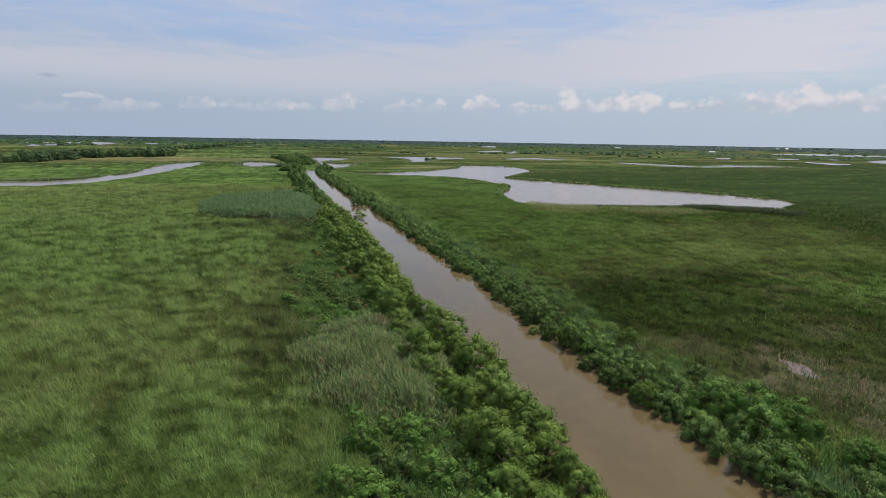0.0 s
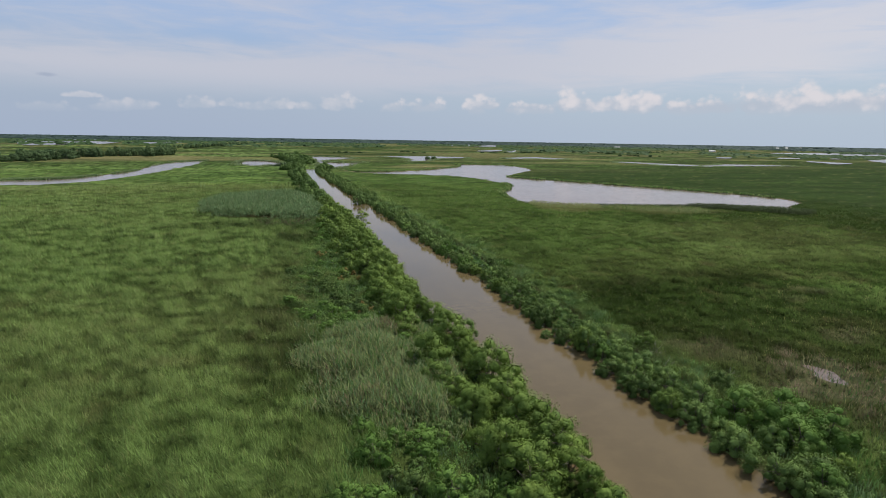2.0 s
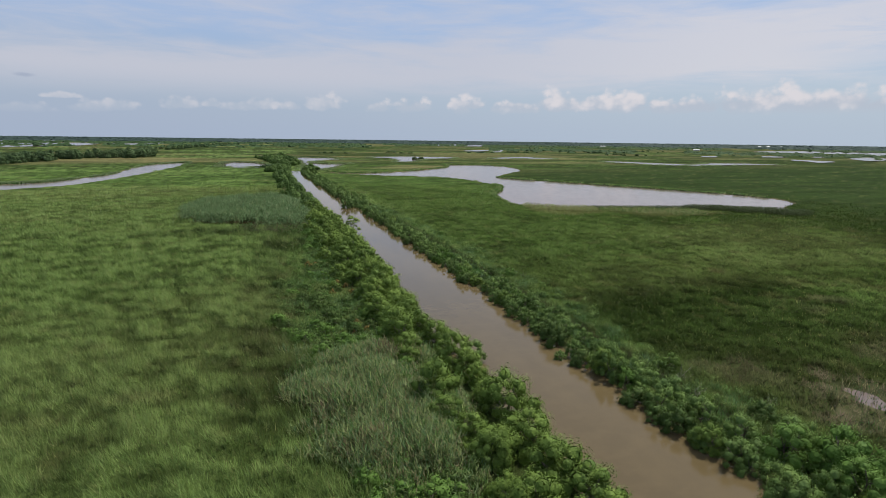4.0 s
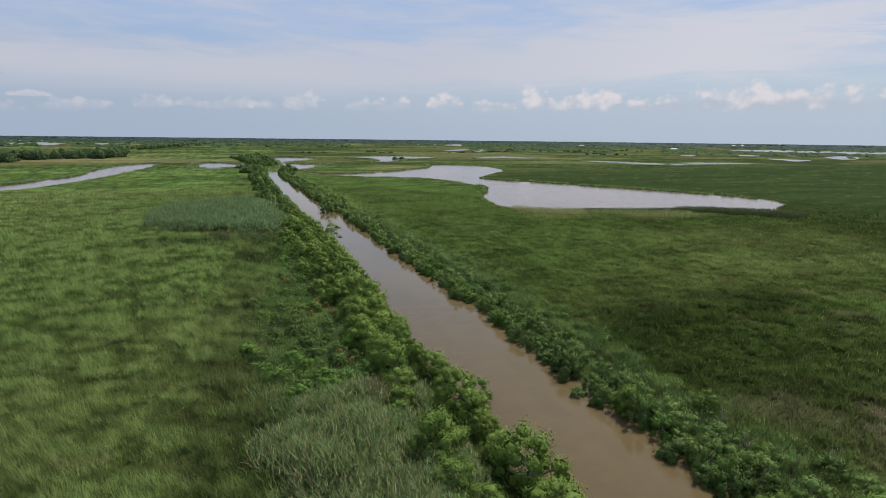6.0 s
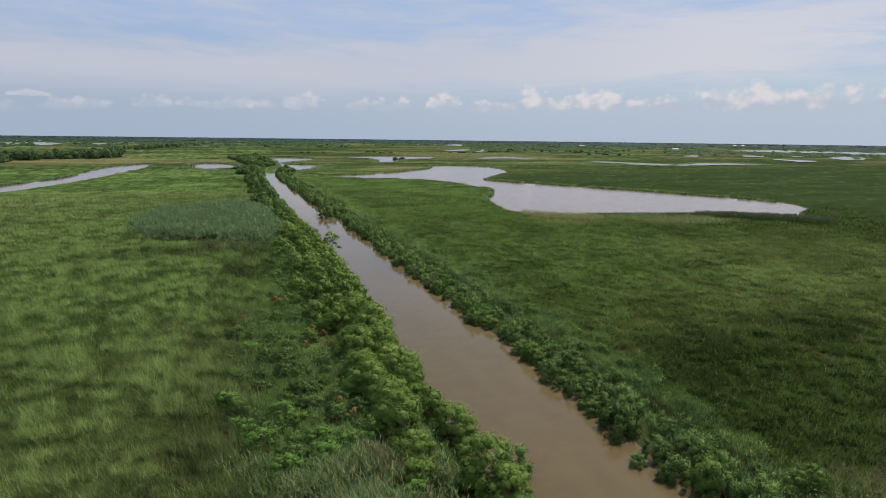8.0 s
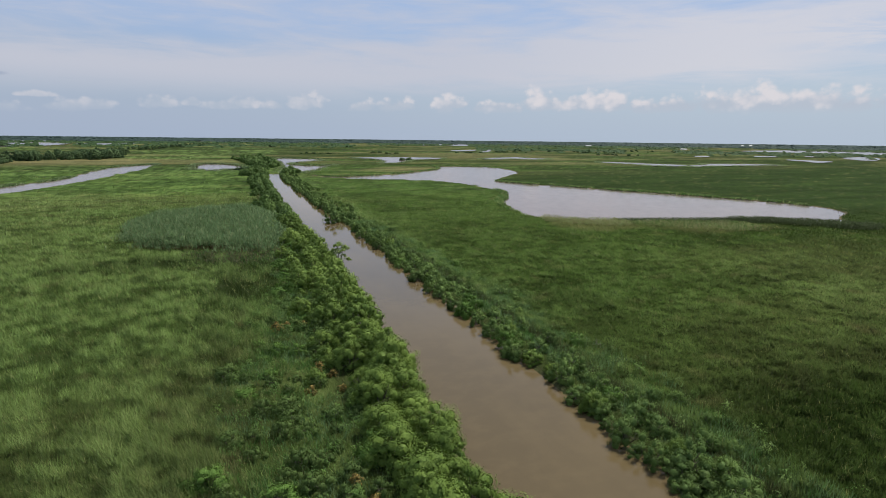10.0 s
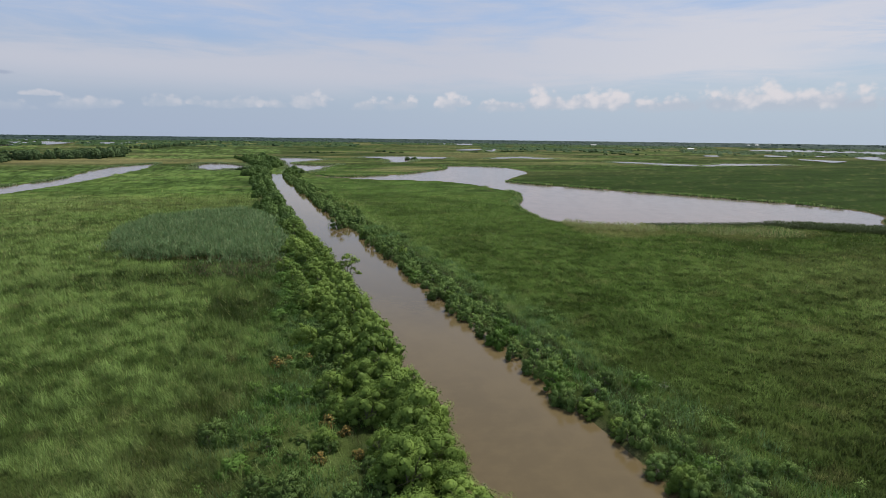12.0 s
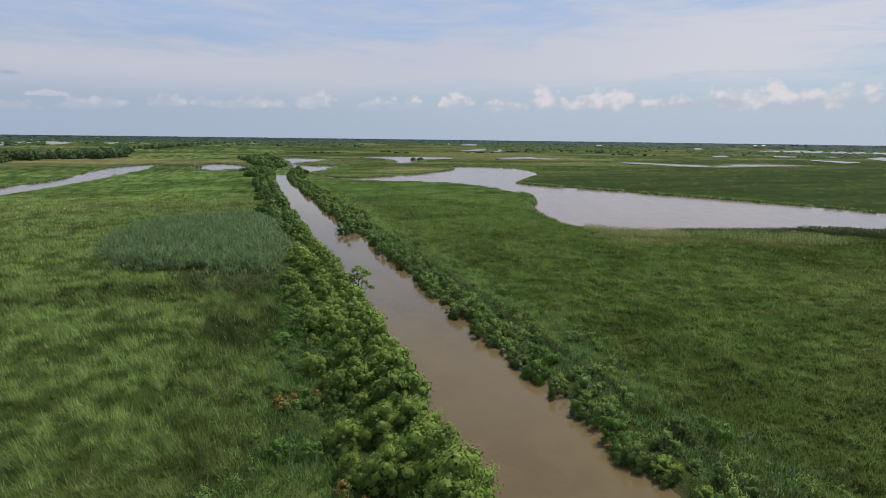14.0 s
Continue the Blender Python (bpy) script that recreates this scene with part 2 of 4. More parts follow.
def water_material(name, silt, ripple=0.06, gloss=(0.03, 0.09)):
    m, add = material(name)
    swirl = noise_of(add, 0.11, 5.0, 0.55, (1.0, 0.35, 1))
    film = noise_of(add, 0.5, 4.0, 0.6, (1.0, 0.25, 1))
    col = mix(add, remap(add, swirl, 0.35, 0.7), tuple(c * 0.90 for c in silt), tuple(c * 1.10 for c in silt))
    # glints of small waves, painted as lighter flecks in the silt colour
    waves = noise_of(add, 0.45, 6.0, 0.65, (0.7, 1.0, 1))
    col = mix(add, remap(add, waves, 0.42, 0.66, 0.0, 0.5), col, tuple(c * 1.12 for c in silt))
    rip = noise_of(add, 2.6, 4.0, 0.6)
    chop = noise_of(add, 7.0, 3.0, 0.6, (1.0, 0.6, 1))
    h = math_node(add, "ADD", math_node(add, "MULTIPLY", rip, 0.4), math_node(add, "MULTIPLY", chop, 0.2))
    bump = add("ShaderNodeBump", {"Height": h, "Strength": ripple, "Distance": 0.4}).outputs[0]
    p = add("ShaderNodeBsdfPrincipled", {"Base Color": col, "Roughness": remap(add, film, 0.35, 0.7, *gloss),
                                         "Normal": bump, "IOR": 1.33})
    add("ShaderNodeOutputMaterial", {0: p.outputs[0]})
    return m


def plain_material(name, colour, rough=0.7, metal=0.0):
    m, add = material(name)
    n = noise_of(add, 0.6, 5.0, 0.6)
    col = mix(add, n, tuple(c * 0.82 for c in colour), tuple(min(1, c * 1.12) for c in colour))
    p = add("ShaderNodeBsdfPrincipled", {"Base Color": col, "Roughness": rough, "Metallic": metal})
    add("ShaderNodeOutputMaterial", {0: p.outputs[0]})
    return m


M_GROUND = ground_material()
M_GRASS = blade_material("grass_blades")
M_REED = blade_material("reed_blades", (0.118, 0.205, 0.086))
M_PALE = blade_material("pale_reed_blades", (0.225, 0.290, 0.110))
M_STRAW = blade_material("straw_blades", (0.215, 0.205, 0.105))
M_REED_TIP = blade_material("grey_reed_blades", (0.185, 0.255, 0.118))
M_REED_LOW = blade_material("dark_reed_blades", (0.078, 0.130, 0.050))
M_BRUSH = blade_material("dry_brush_blades", (0.110, 0.098, 0.058))
M_RUSH = blade_material("rush_blades", (0.058, 0.082, 0.036))
M_FORB = blade_material("forb_leaves", (0.050, 0.120, 0.028))
M_FERN = blade_material("fern_leaves", (0.072, 0.160, 0.038))
M_WILLOW = leaf_material("willow_leaves", (0.056, 0.104, 0.018), (0.184, 0.268, 0.052))
M_MYRTLE = leaf_material("myrtle_leaves", (0.058, 0.108, 0.027), (0.170, 0.258, 0.066))
M_DARK = leaf_material("dark_leaves", (0.046, 0.086, 0.020), (0.104, 0.160, 0.042))
M_FRESH = leaf_material("fresh_leaves", (0.064, 0.132, 0.022), (0.122, 0.212, 0.042))
M_RUSTY = leaf_material("rusty_leaves", (0.060, 0.070, 0.020), (0.140, 0.120, 0.035), (0.42, 0.275, 0.080))
M_FAR = leaf_material("far_leaves", (0.046, 0.080, 0.034), (0.104, 0.158, 0.064), sheen=0.06)
# skyline woods: the blue of distance haze is mixed into these leaf colours
M_HAZY_WOODS = leaf_material("hazy_wood_leaves", (0.032, 0.054, 0.047), (0.056, 0.082, 0.071), sheen=0.03)
M_SCRUB = leaf_material("scrub_leaves", (0.032, 0.060, 0.024), (0.056, 0.094, 0.038), sheen=0.03)
M_STALK = blade_material("reed_stalks", (0.150, 0.118, 0.066))
M_FORB_LEAF = leaf_material("forb_clump_leaves", (0.050, 0.115, 0.024), (0.120, 0.215, 0.050))
M_BANK = leaf_material("bank_leaves", (0.040, 0.084, 0.018), (0.125, 0.200, 0.048))
M_BARK = bark_material("grey_bark", (0.10, 0.085, 0.065))
M_DEAD = bark_material("dead_wood", (0.30, 0.27, 0.23))
M_CANAL = water_material("silty_water", (0.098, 0.073, 0.036), 0.03)
M_LAKE = water_material("lagoon_water", (0.142, 0.110, 0.097), 0.0, (0.12, 0.17))
M_WHITE = plain_material("white_paint", (0.36, 0.37, 0.37))
M_ROOF = plain_material("grey_roof", (0.34, 0.35, 0.37), 0.5)
M_GLASS = plain_material("dark_glazing", (0.03, 0.035, 0.04), 0.1)


# ---- building helpers ----
rng = np.random.default_rng(7)


def mesh_object(name, verts, faces, mat, parent=None, smooth=False):
    me = bpy.data.meshes.new(name)
    me.from_pydata(verts, [], faces)
    me.materials.append(mat)
    if smooth:
        me.polygons.foreach_set("use_smooth", [True] * len(me.polygons))
    me.update()
    ob = new(name, me)
    ob.parent = parent
    return ob


def flat_mesh(name, verts, size, mat, parent=None):
    """A mesh of separate polygons with `size` corners each, from an array of corners."""
    n = len(verts)
    me = bpy.data.meshes.new(name)
    me.vertices.add(n)
    me.vertices.foreach_set("co", np.ascontiguousarray(verts, np.float32).ravel())
    me.loops.add(n)
    me.loops.foreach_set("vertex_index", np.arange(n, dtype=np.int32))
    me.polygons.add(n // size)
    me.polygons.foreach_set("loop_start", np.arange(0, n, size, dtype=np.int32))
    me.materials.append(mat)
    me.update(calc_edges=True)
    ob = new(name, me)
    ob.parent = parent
    return ob


def set_normals(ob, normals):
    """Soft shading normals, one a corner point: foliage takes the light as its clump does."""
    n = normals / (np.linalg.norm(normals, axis=-1, keepdims=True) + 1e-9)
    ob.data.polygons.foreach_set("use_smooth", np.ones(len(ob.data.polygons), bool))
    at = ob.data.attributes.new("custom_normal", "FLOAT_VECTOR", "POINT")
    at.data.foreach_set("vector", np.ascontiguousarray(n, np.float32).ravel())
    ob.data.update()


def grass_normals(tri, flat=1.0, stray=0.28):
    """Mostly upwards, strayed a little blade by blade, more to the side it leans to."""
    lean = (tri[:, 2] - tri[:, :2].mean(1)) * (0.35, 0.35, 0.0)
    n = lean + np.array([0, 0, flat]) + rng.normal(0, stray, (len(tri), 3))
    return np.repeat(n, 3, 0)


def keep_cover(ob, cover):
    at = ob.data.attributes.new("cover", "FLOAT_COLOR", "POINT")
    at.data.foreach_set("color", np.ascontiguousarray(cover, np.float32).ravel())


def vnoise(x, y, size, seed=0):
    """Smooth random field in 0..1 with cells of the given size in metres."""
    u, v = np.asarray(x) / size + seed * 17.3, np.asarray(y) / size - seed * 9.1
    i, j = np.floor(u), np.floor(v)
    a, b = u - i, v - j
    a, b = a * a * (3 - 2 * a), b * b * (3 - 2 * b)

    def cell(p, q):
        h = np.sin(p * 127.1 + q * 311.7 + seed * 74.7) * 43758.5453
        return h - np.floor(h)

    return (cell(i, j) * (1 - a) + cell(i + 1, j) * a) * (1 - b) + (cell(i, j + 1) * (1 - a) + cell(i + 1, j + 1) * a) * b


def fbm(x, y, size, seed=0):
    return (vnoise(x, y, size, seed) * 0.55 + vnoise(x, y, size * 0.45, seed + 1) * 0.3
            + vnoise(x, y, size * 0.2, seed + 2) * 0.15)


def step(v, lo, hi):
    t = np.clip((v - lo) / (hi - lo), 0, 1)
    return t * t * (3 - 2 * t)


def closed_curve(points, n=7, wobble=0.0, seed=1):
    """Catmull-Rom through the shore's turning points."""
    p = np.array(points, float)
    out = []
    for k in range(len(p)):
        a, b, c, d = p[k - 1], p[k], p[(k + 1) % len(p)], p[(k + 2) % len(p)]
        for t in np.arange(n) / n:
            out.append(0.5 * (2 * b + (c - a) * t + (2 * a - 5 * b + 4 * c - d) * t**2 + (3 * b - a - 3 * c + d) * t**3))
    out = np.array(out)
    if wobble:
        out[:, 0] += (fbm(out[:, 0], out[:, 1], 9, seed) - 0.5) * 2 * wobble
        out[:, 1] += (fbm(out[:, 0], out[:, 1], 9, seed + 5) - 0.5) * 2 * wobble
    return out


def shore_distance(x, y, loop, reach=4.0):
    """Distance to a closed outline, positive inside; far outside it is -reach."""
    d = np.full(x.shape, -reach)
    lo, hi = loop.min(0) - reach, loop.max(0) + reach
    near = np.flatnonzero((x > lo[0]) & (x < hi[0]) & (y > lo[1]) & (y < hi[1]))
    for some in np.array_split(near, max(1, len(near) // 20000)):
        if not len(some):
            continue
        px, py = x[some][:, None], y[some][:, None]
        a, b = loop, np.roll(loop, -1, 0)
        ex, ey = b[:, 0] - a[:, 0], b[:, 1] - a[:, 1]
        t = np.clip(((px - a[:, 0]) * ex + (py - a[:, 1]) * ey) / (ex**2 + ey**2 + 1e-9), 0, 1)
        dist = np.sqrt(((px - a[:, 0] - t * ex) ** 2 + (py - a[:, 1] - t * ey) ** 2).min(1))
        cross = ((a[:, 1] > py) != (b[:, 1] > py)) & (px < ex * (py - a[:, 1]) / np.where(ey == 0, 1e-9, ey) + a[:, 0])
        d[some] = np.where(cross.sum(1) % 2 == 1, dist, -np.minimum(dist, reach))
    return d


# ---- the waters ----
def canal_east(y):
    return np.interp(y, [-60, 30, 60, 110, 150, 185, 215, 270, 320, 385, 430, 470],
                     [36.5, 34.5, 33.7, 33.0, 31.6, 30.3, 29.0, 25.6, 23.5, 20.8, 20.0, 24.0])


def canal_west(y):
    return np.interp(y, [-60, 30, 60, 100, 150, 190, 225, 265, 335, 390, 440, 470],
                     [22.0, 20.6, 19.3, 17.9, 18.3, 16.4, 14.2, 12.2, 11.0, 9.4, 11.0, 13.0])


ys = np.arange(-60, 458, 2.5)
east = np.c_[canal_east(ys) + (fbm(ys, ys * 0, 7, 3) - 0.5) * 1.6, ys]
west = np.c_[canal_west(ys) + (fbm(ys, ys * 0, 8, 9) - 0.5) * 1.6, ys]
SHORES = {"canal": np.r_[east, west[::-1]]}
LAKE = [
    (38, 439), (50, 418), (65, 401), (81, 393), (99, 383), (111, 374), (120, 352), (122, 330), (124, 308), (123, 294),
    (114, 274), (102, 253), (98, 240), (94, 226), (94, 213), (99, 207), (111, 198), (135, 192), (159, 186), (179, 170),
    (183, 167), (204, 184), (216, 190), (225, 204), (223, 222), (212, 247), (201, 268), (186, 292), (172, 318),
    (159, 338), (152, 352), (150, 368), (165, 392), (183, 416), (200, 437), (211, 465), (216, 500), (216, 522),
    (198, 543), (177, 550), (170, 545), (160, 510), (137, 477), (100, 440), (65, 421), (50, 425),
]
SHORES["lake"] = closed_curve(LAKE, 7, 1.0, 2)
SHORES["river"] = closed_curve([
    (-330, 330), (-220, 338), (-146, 347), (-124, 357), (-116, 379), (-109, 405), (-106, 441), (-109, 511), (-106, 560),
    (-91, 600), (-81, 613), (-81, 587), (-80, 540), (-85, 462), (-91, 397), (-97, 362), (-102, 341), (-113, 325),
    (-133, 315), (-220, 300), (-330, 290)], 7, 1.2, 4)
SHORES["west_pond"] = closed_curve([(-41, 522), (-46, 585), (-40, 612), (-20, 600), (-5, 545), (-6, 518), (-22, 511)], 7, 1, 6)
SHORES["bay"] = closed_curve([
    (25, 474), (27, 520), (29, 570), (30, 650), (28, 742), (44, 752), (80, 712), (59, 667), (37, 625), (36, 600), (39, 585),
    (59, 564), (73, 584), (66, 555), (44, 486), (36, 472), (29, 466)], 7, 1, 8)
SHORES["pool"] = closed_curve([(124, 765), (146, 729), (146, 665), (134, 613), (154, 624), (172, 668), (184, 695), (234, 728),
                               (240, 768), (173, 788)], 7, 2, 10)
SHORES["east_lagoon"] = closed_curve([(1400, 1330), (1456, 1060), (1330, 960), (1700, 1010), (2300, 1400), (1900, 1500)], 7, 8)
SHORES["long_pool"] = closed_curve([(409, 622), (433, 600), (443, 566), (460, 540), (437, 514), (409, 527), (407, 568), (394, 594)], 5, 2)
SHORES["east_pool"] = closed_curve([(456, 529), (494, 544), (519, 561), (568, 552), (587, 525), (535, 517), (472, 516), (447, 502), (438, 508)], 5, 2)
SHORES["creek_pool"] = closed_curve([(795, 683), (793, 653), (786, 608), (718, 579), (746, 618), (761, 654)], 5, 2)
SHORES["corner_pool"] = closed_curve([(1015, 753), (1128, 796), (1069, 728), (929, 641), (906, 651)], 5, 2)
SHORES["shed_pool"] = closed_curve([(776, 854), (806, 855), (747, 798), (735, 810)], 5, 2)
SHORES["small_pool"] = closed_curve([(929, 862), (952, 848), (918, 803), (873, 794), (874, 813)], 5, 2)
SHORES["tiny_pool"] = closed_curve([(1031, 836), (1071, 838), (1005, 792), (984, 800)], 5, 2)
SHORES["reedy_pool"] = closed_curve([(292, 723), (338, 773), (375, 785), (376, 753), (390, 723), (357, 696), (334, 723), (305, 705)], 5, 2)
SHORES["north_pool"] = closed_curve([(533, 1318), (599, 1398), (468, 1102), (445, 1078), (487, 1198)], 5, 2)
SHORES["thin_pool"] = closed_curve([(420, 1209), (508, 1311), (505, 1254), (435, 1164)], 5, 2)
SHORES["far_lake"] = closed_curve([(595, 2576), (853, 2886), (972, 2531), (994, 2363), (802, 2038), (635, 2161)], 5, 2)
SHORES["west_flat"] = closed_curve([(-733, 1835), (-699, 1941), (-626, 2101), (-528, 2025), (-456, 1590), (-488, 1487), (-499, 1407), (-524, 1331)], 5, 2)
SHORES["west_lagoon"] = closed_curve([(-1067, 2638), (-940, 2917), (-818, 2948), (-687, 2475), (-771, 2307), (-854, 2127)], 5, 2)
SHORES["west_mere"] = closed_curve([(-499, 1972), (-417, 2044), (-395, 2345), (-347, 1883), (-396, 1728)], 5, 2)
SHORES["mud_pool"] = closed_curve([(55.9, 44.6), (55.6, 46.6), (56.6, 47.4), (57.2, 49.6), (58.2, 48.4), (58.9, 46.8), (58.0, 45.2), (57.2, 43.8)], 5, 0.5)

# far out the sheets of water lie level with the turf
FAR_POOLS = {"pool", "long_pool", "east_pool", "creek_pool", "corner_pool", "shed_pool", "small_pool", "tiny_pool", "reedy_pool", "north_pool", "thin_pool", "far_lake", "west_flat", "west_lagoon", "west_mere"}
WATER_LABELS = {
    "canal": "straight canal of silty brown still water", "lake": "wide shallow lagoon of grey-brown water in the marsh",
    "river": "winding pale creek through the green marsh", "west_pond": "small pale pond beside the canal shrubs",
    "bay": "pale open bay at the far end of the canal", "mud_pool": "shallow grey puddle on bare mud",
}


def build_waters():
    for name, loop in SHORES.items():
        mat = M_CANAL if name == "canal" else M_LAKE
        if name == "canal":
            e, w = loop[: len(ys)] + (1.8, 0), loop[len(ys):][::-1] - (1.8, 0)
            verts = [(*p, 0.0) for p in np.r_[e, w]]
            n = len(ys)
            faces = [(k, k + 1, n + k + 1, n + k) for k in range(n - 1)]
        else:
            c = loop.mean(0)
            d = np.roll(loop, -1, 0) - np.roll(loop, 1, 0)
            out = np.c_[d[:, 1], -d[:, 0]] / (np.linalg.norm(d, axis=1, keepdims=True) + 1e-9)
            area = (loop[:, 0] * np.roll(loop[:, 1], -1) - np.roll(loop[:, 0], -1) * loop[:, 1]).sum()
            grown = loop + out * (0.9 if area > 0 else -0.9)
            verts, faces = [(*p, 0.65 if name in FAR_POOLS else 0.004) for p in grown], [tuple(range(len(grown)))]
        ob = mesh_object(name, verts, faces, mat)
        tagged(ob, WATER_LABELS.get(name, "pale sheet of shallow marsh water"), "water", kind="structure")


build_waters()


# ---- the ground ----
def land(x, y):
    """How far the ground lies from water: negative in water, capped at 4 m."""
    d = np.full(x.shape, 4.0)
    for loop in SHORES.values():
        d = np.minimum(d, -shore_distance(x, y, loop))
    return d


def ground_height(x, y, d):
    rough = (vnoise(x, y, 2.2, 31) - 0.5) * 0.22 + (vnoise(x, y, 7.0, 33) - 0.5) * 0.25
    return np.where(d < 0, np.maximum(d * 0.5, -0.8), np.minimum(d * 0.45, 0.38) + rough * np.clip(d / 2, 0, 1))


def near_spot(x, y, cx, cy, rx, ry, seed=0):
    """1 in the middle of a spot with a ragged edge, 0 outside."""
    q = np.hypot((x - cx) / rx, (y - cy) / ry) + (fbm(x, y, min(rx, ry) * 0.9, 50 + seed) - 0.5) * 0.9
    return 1 - step(q, 0.65, 1.1)


def tussocks(x, y):
    """Height of the wind-laid tussocks, 0 to 1, drawn out across the wind."""
    return fbm(x * 0.82 + y * 0.2, y * 1.05 - x * 0.15, 2.2, 12) * 0.80 + fbm(x * 0.8, y, 9, 71) * 0.20


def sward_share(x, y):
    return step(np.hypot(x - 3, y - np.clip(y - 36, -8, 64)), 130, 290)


def plant_cover(x, y):
    """Sunny, rush, straw and mud shares of the sward, 0 to 1, with some light, shade and haze put in."""
    right = step(x, 36, 46)
    # distance over which the cover is dulled in place of haze
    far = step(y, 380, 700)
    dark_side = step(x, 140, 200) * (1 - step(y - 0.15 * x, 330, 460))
    wind = fbm(x * 0.8 + y * 0.35, y * 1.1 - x * 0.2, 9, 11)
    wide = fbm(x, y, 55, 14)
    streak = fbm(x * 0.35, y, 60, 17)
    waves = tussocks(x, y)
    # the sunny share also paints the lit crests of the tussocks
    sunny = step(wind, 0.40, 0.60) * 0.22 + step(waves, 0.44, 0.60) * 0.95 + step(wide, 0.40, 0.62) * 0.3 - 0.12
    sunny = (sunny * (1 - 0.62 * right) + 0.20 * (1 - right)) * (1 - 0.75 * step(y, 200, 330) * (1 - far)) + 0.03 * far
    sunny = sunny + 0.32 * near_spot(x, y, 124, 120, 34, 30, 1) + 0.3 * near_spot(x, y, 95, 62, 40, 14, 2)
    # true rush patches, plus the shade of tussock hollows painted as rush
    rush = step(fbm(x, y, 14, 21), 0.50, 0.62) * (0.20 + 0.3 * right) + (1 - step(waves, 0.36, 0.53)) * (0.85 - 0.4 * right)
    rush = rush + 0.6 * near_spot(x, y, 0, 100, 7, 45, 3) + 0.6 * near_spot(x, y, -12, 165, 26, 9, 4) + 0.8 * near_spot(x, y, 2, 147, 6, 17, 20)
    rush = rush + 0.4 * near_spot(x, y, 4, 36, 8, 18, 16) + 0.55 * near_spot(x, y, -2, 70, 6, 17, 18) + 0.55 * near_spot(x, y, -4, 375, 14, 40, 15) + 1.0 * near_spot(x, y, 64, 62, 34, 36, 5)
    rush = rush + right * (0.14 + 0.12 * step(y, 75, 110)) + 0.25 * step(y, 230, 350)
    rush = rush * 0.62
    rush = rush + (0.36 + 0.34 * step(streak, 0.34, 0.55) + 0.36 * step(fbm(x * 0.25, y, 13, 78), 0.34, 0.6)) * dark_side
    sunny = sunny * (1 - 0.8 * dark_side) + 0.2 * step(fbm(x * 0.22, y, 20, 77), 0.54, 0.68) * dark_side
    # far out, rush darkens and dulls the green as haze does
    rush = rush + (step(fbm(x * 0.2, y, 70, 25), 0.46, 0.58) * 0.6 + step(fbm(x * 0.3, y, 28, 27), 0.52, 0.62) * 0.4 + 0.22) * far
    straw = 0.40 * near_spot(x, y, 104, 190, 16, 12, 7) + 0.32 * near_spot(x, y, 138, 176, 22, 12, 8)
    straw = straw + 0.4 * near_spot(x, y, 100, 79, 9, 5, 9) * vnoise(x, y, 1.5, 5) + 0.12 * near_spot(x, y, 75, 57, 8, 5, 10)
    straw = straw + 0.45 * near_spot(x, y, 118, 500, 45, 45, 19)
    # far straw greys the green: aerial haze mixed into the colour
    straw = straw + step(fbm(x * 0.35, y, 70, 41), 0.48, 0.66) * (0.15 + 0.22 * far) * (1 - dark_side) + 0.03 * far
    straw = straw + step(vnoise(x, y, 3.1, 43), 0.74, 0.98) * 0.22
    straw = straw + 0.32 * step(x, -260, -130) * (1 - step(x, -125, -80)) * step(y, 560, 640) * (1 - step(y, 680, 800))
    bare = near_spot(x, y, 55, 41, 10, 13, 11)
    rush = rush + 0.9 * bare + 0.2 * step(x, 85, 130) * (1 - far)
    sunny = sunny + 0.09 * (1 - step(x, -20, 5)) * step(y, 80, 130) * (1 - far)
    mud = 0.85 * bare * step(fbm(x, y, 3.0, 63), 0.43, 0.56)
    mud = mud + 0.3 * step(fbm(x, y, 9, 61), 0.60, 0.75) * near_spot(x, y, 66, 62, 26, 30, 14)
    mud = mud + 0.55 * near_spot(x, y, 57, 46, 4.5, 3.5, 17)
    # soil and leaf litter under both banks' shrubs, the shrubs' shade painted in as rush
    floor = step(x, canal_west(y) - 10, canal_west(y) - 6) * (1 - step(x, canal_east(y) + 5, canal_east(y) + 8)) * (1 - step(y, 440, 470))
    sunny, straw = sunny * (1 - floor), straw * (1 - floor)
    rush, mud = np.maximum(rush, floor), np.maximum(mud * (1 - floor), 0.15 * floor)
    return np.clip(np.stack([sunny, rush, straw, mud], -1), 0, 1.0)


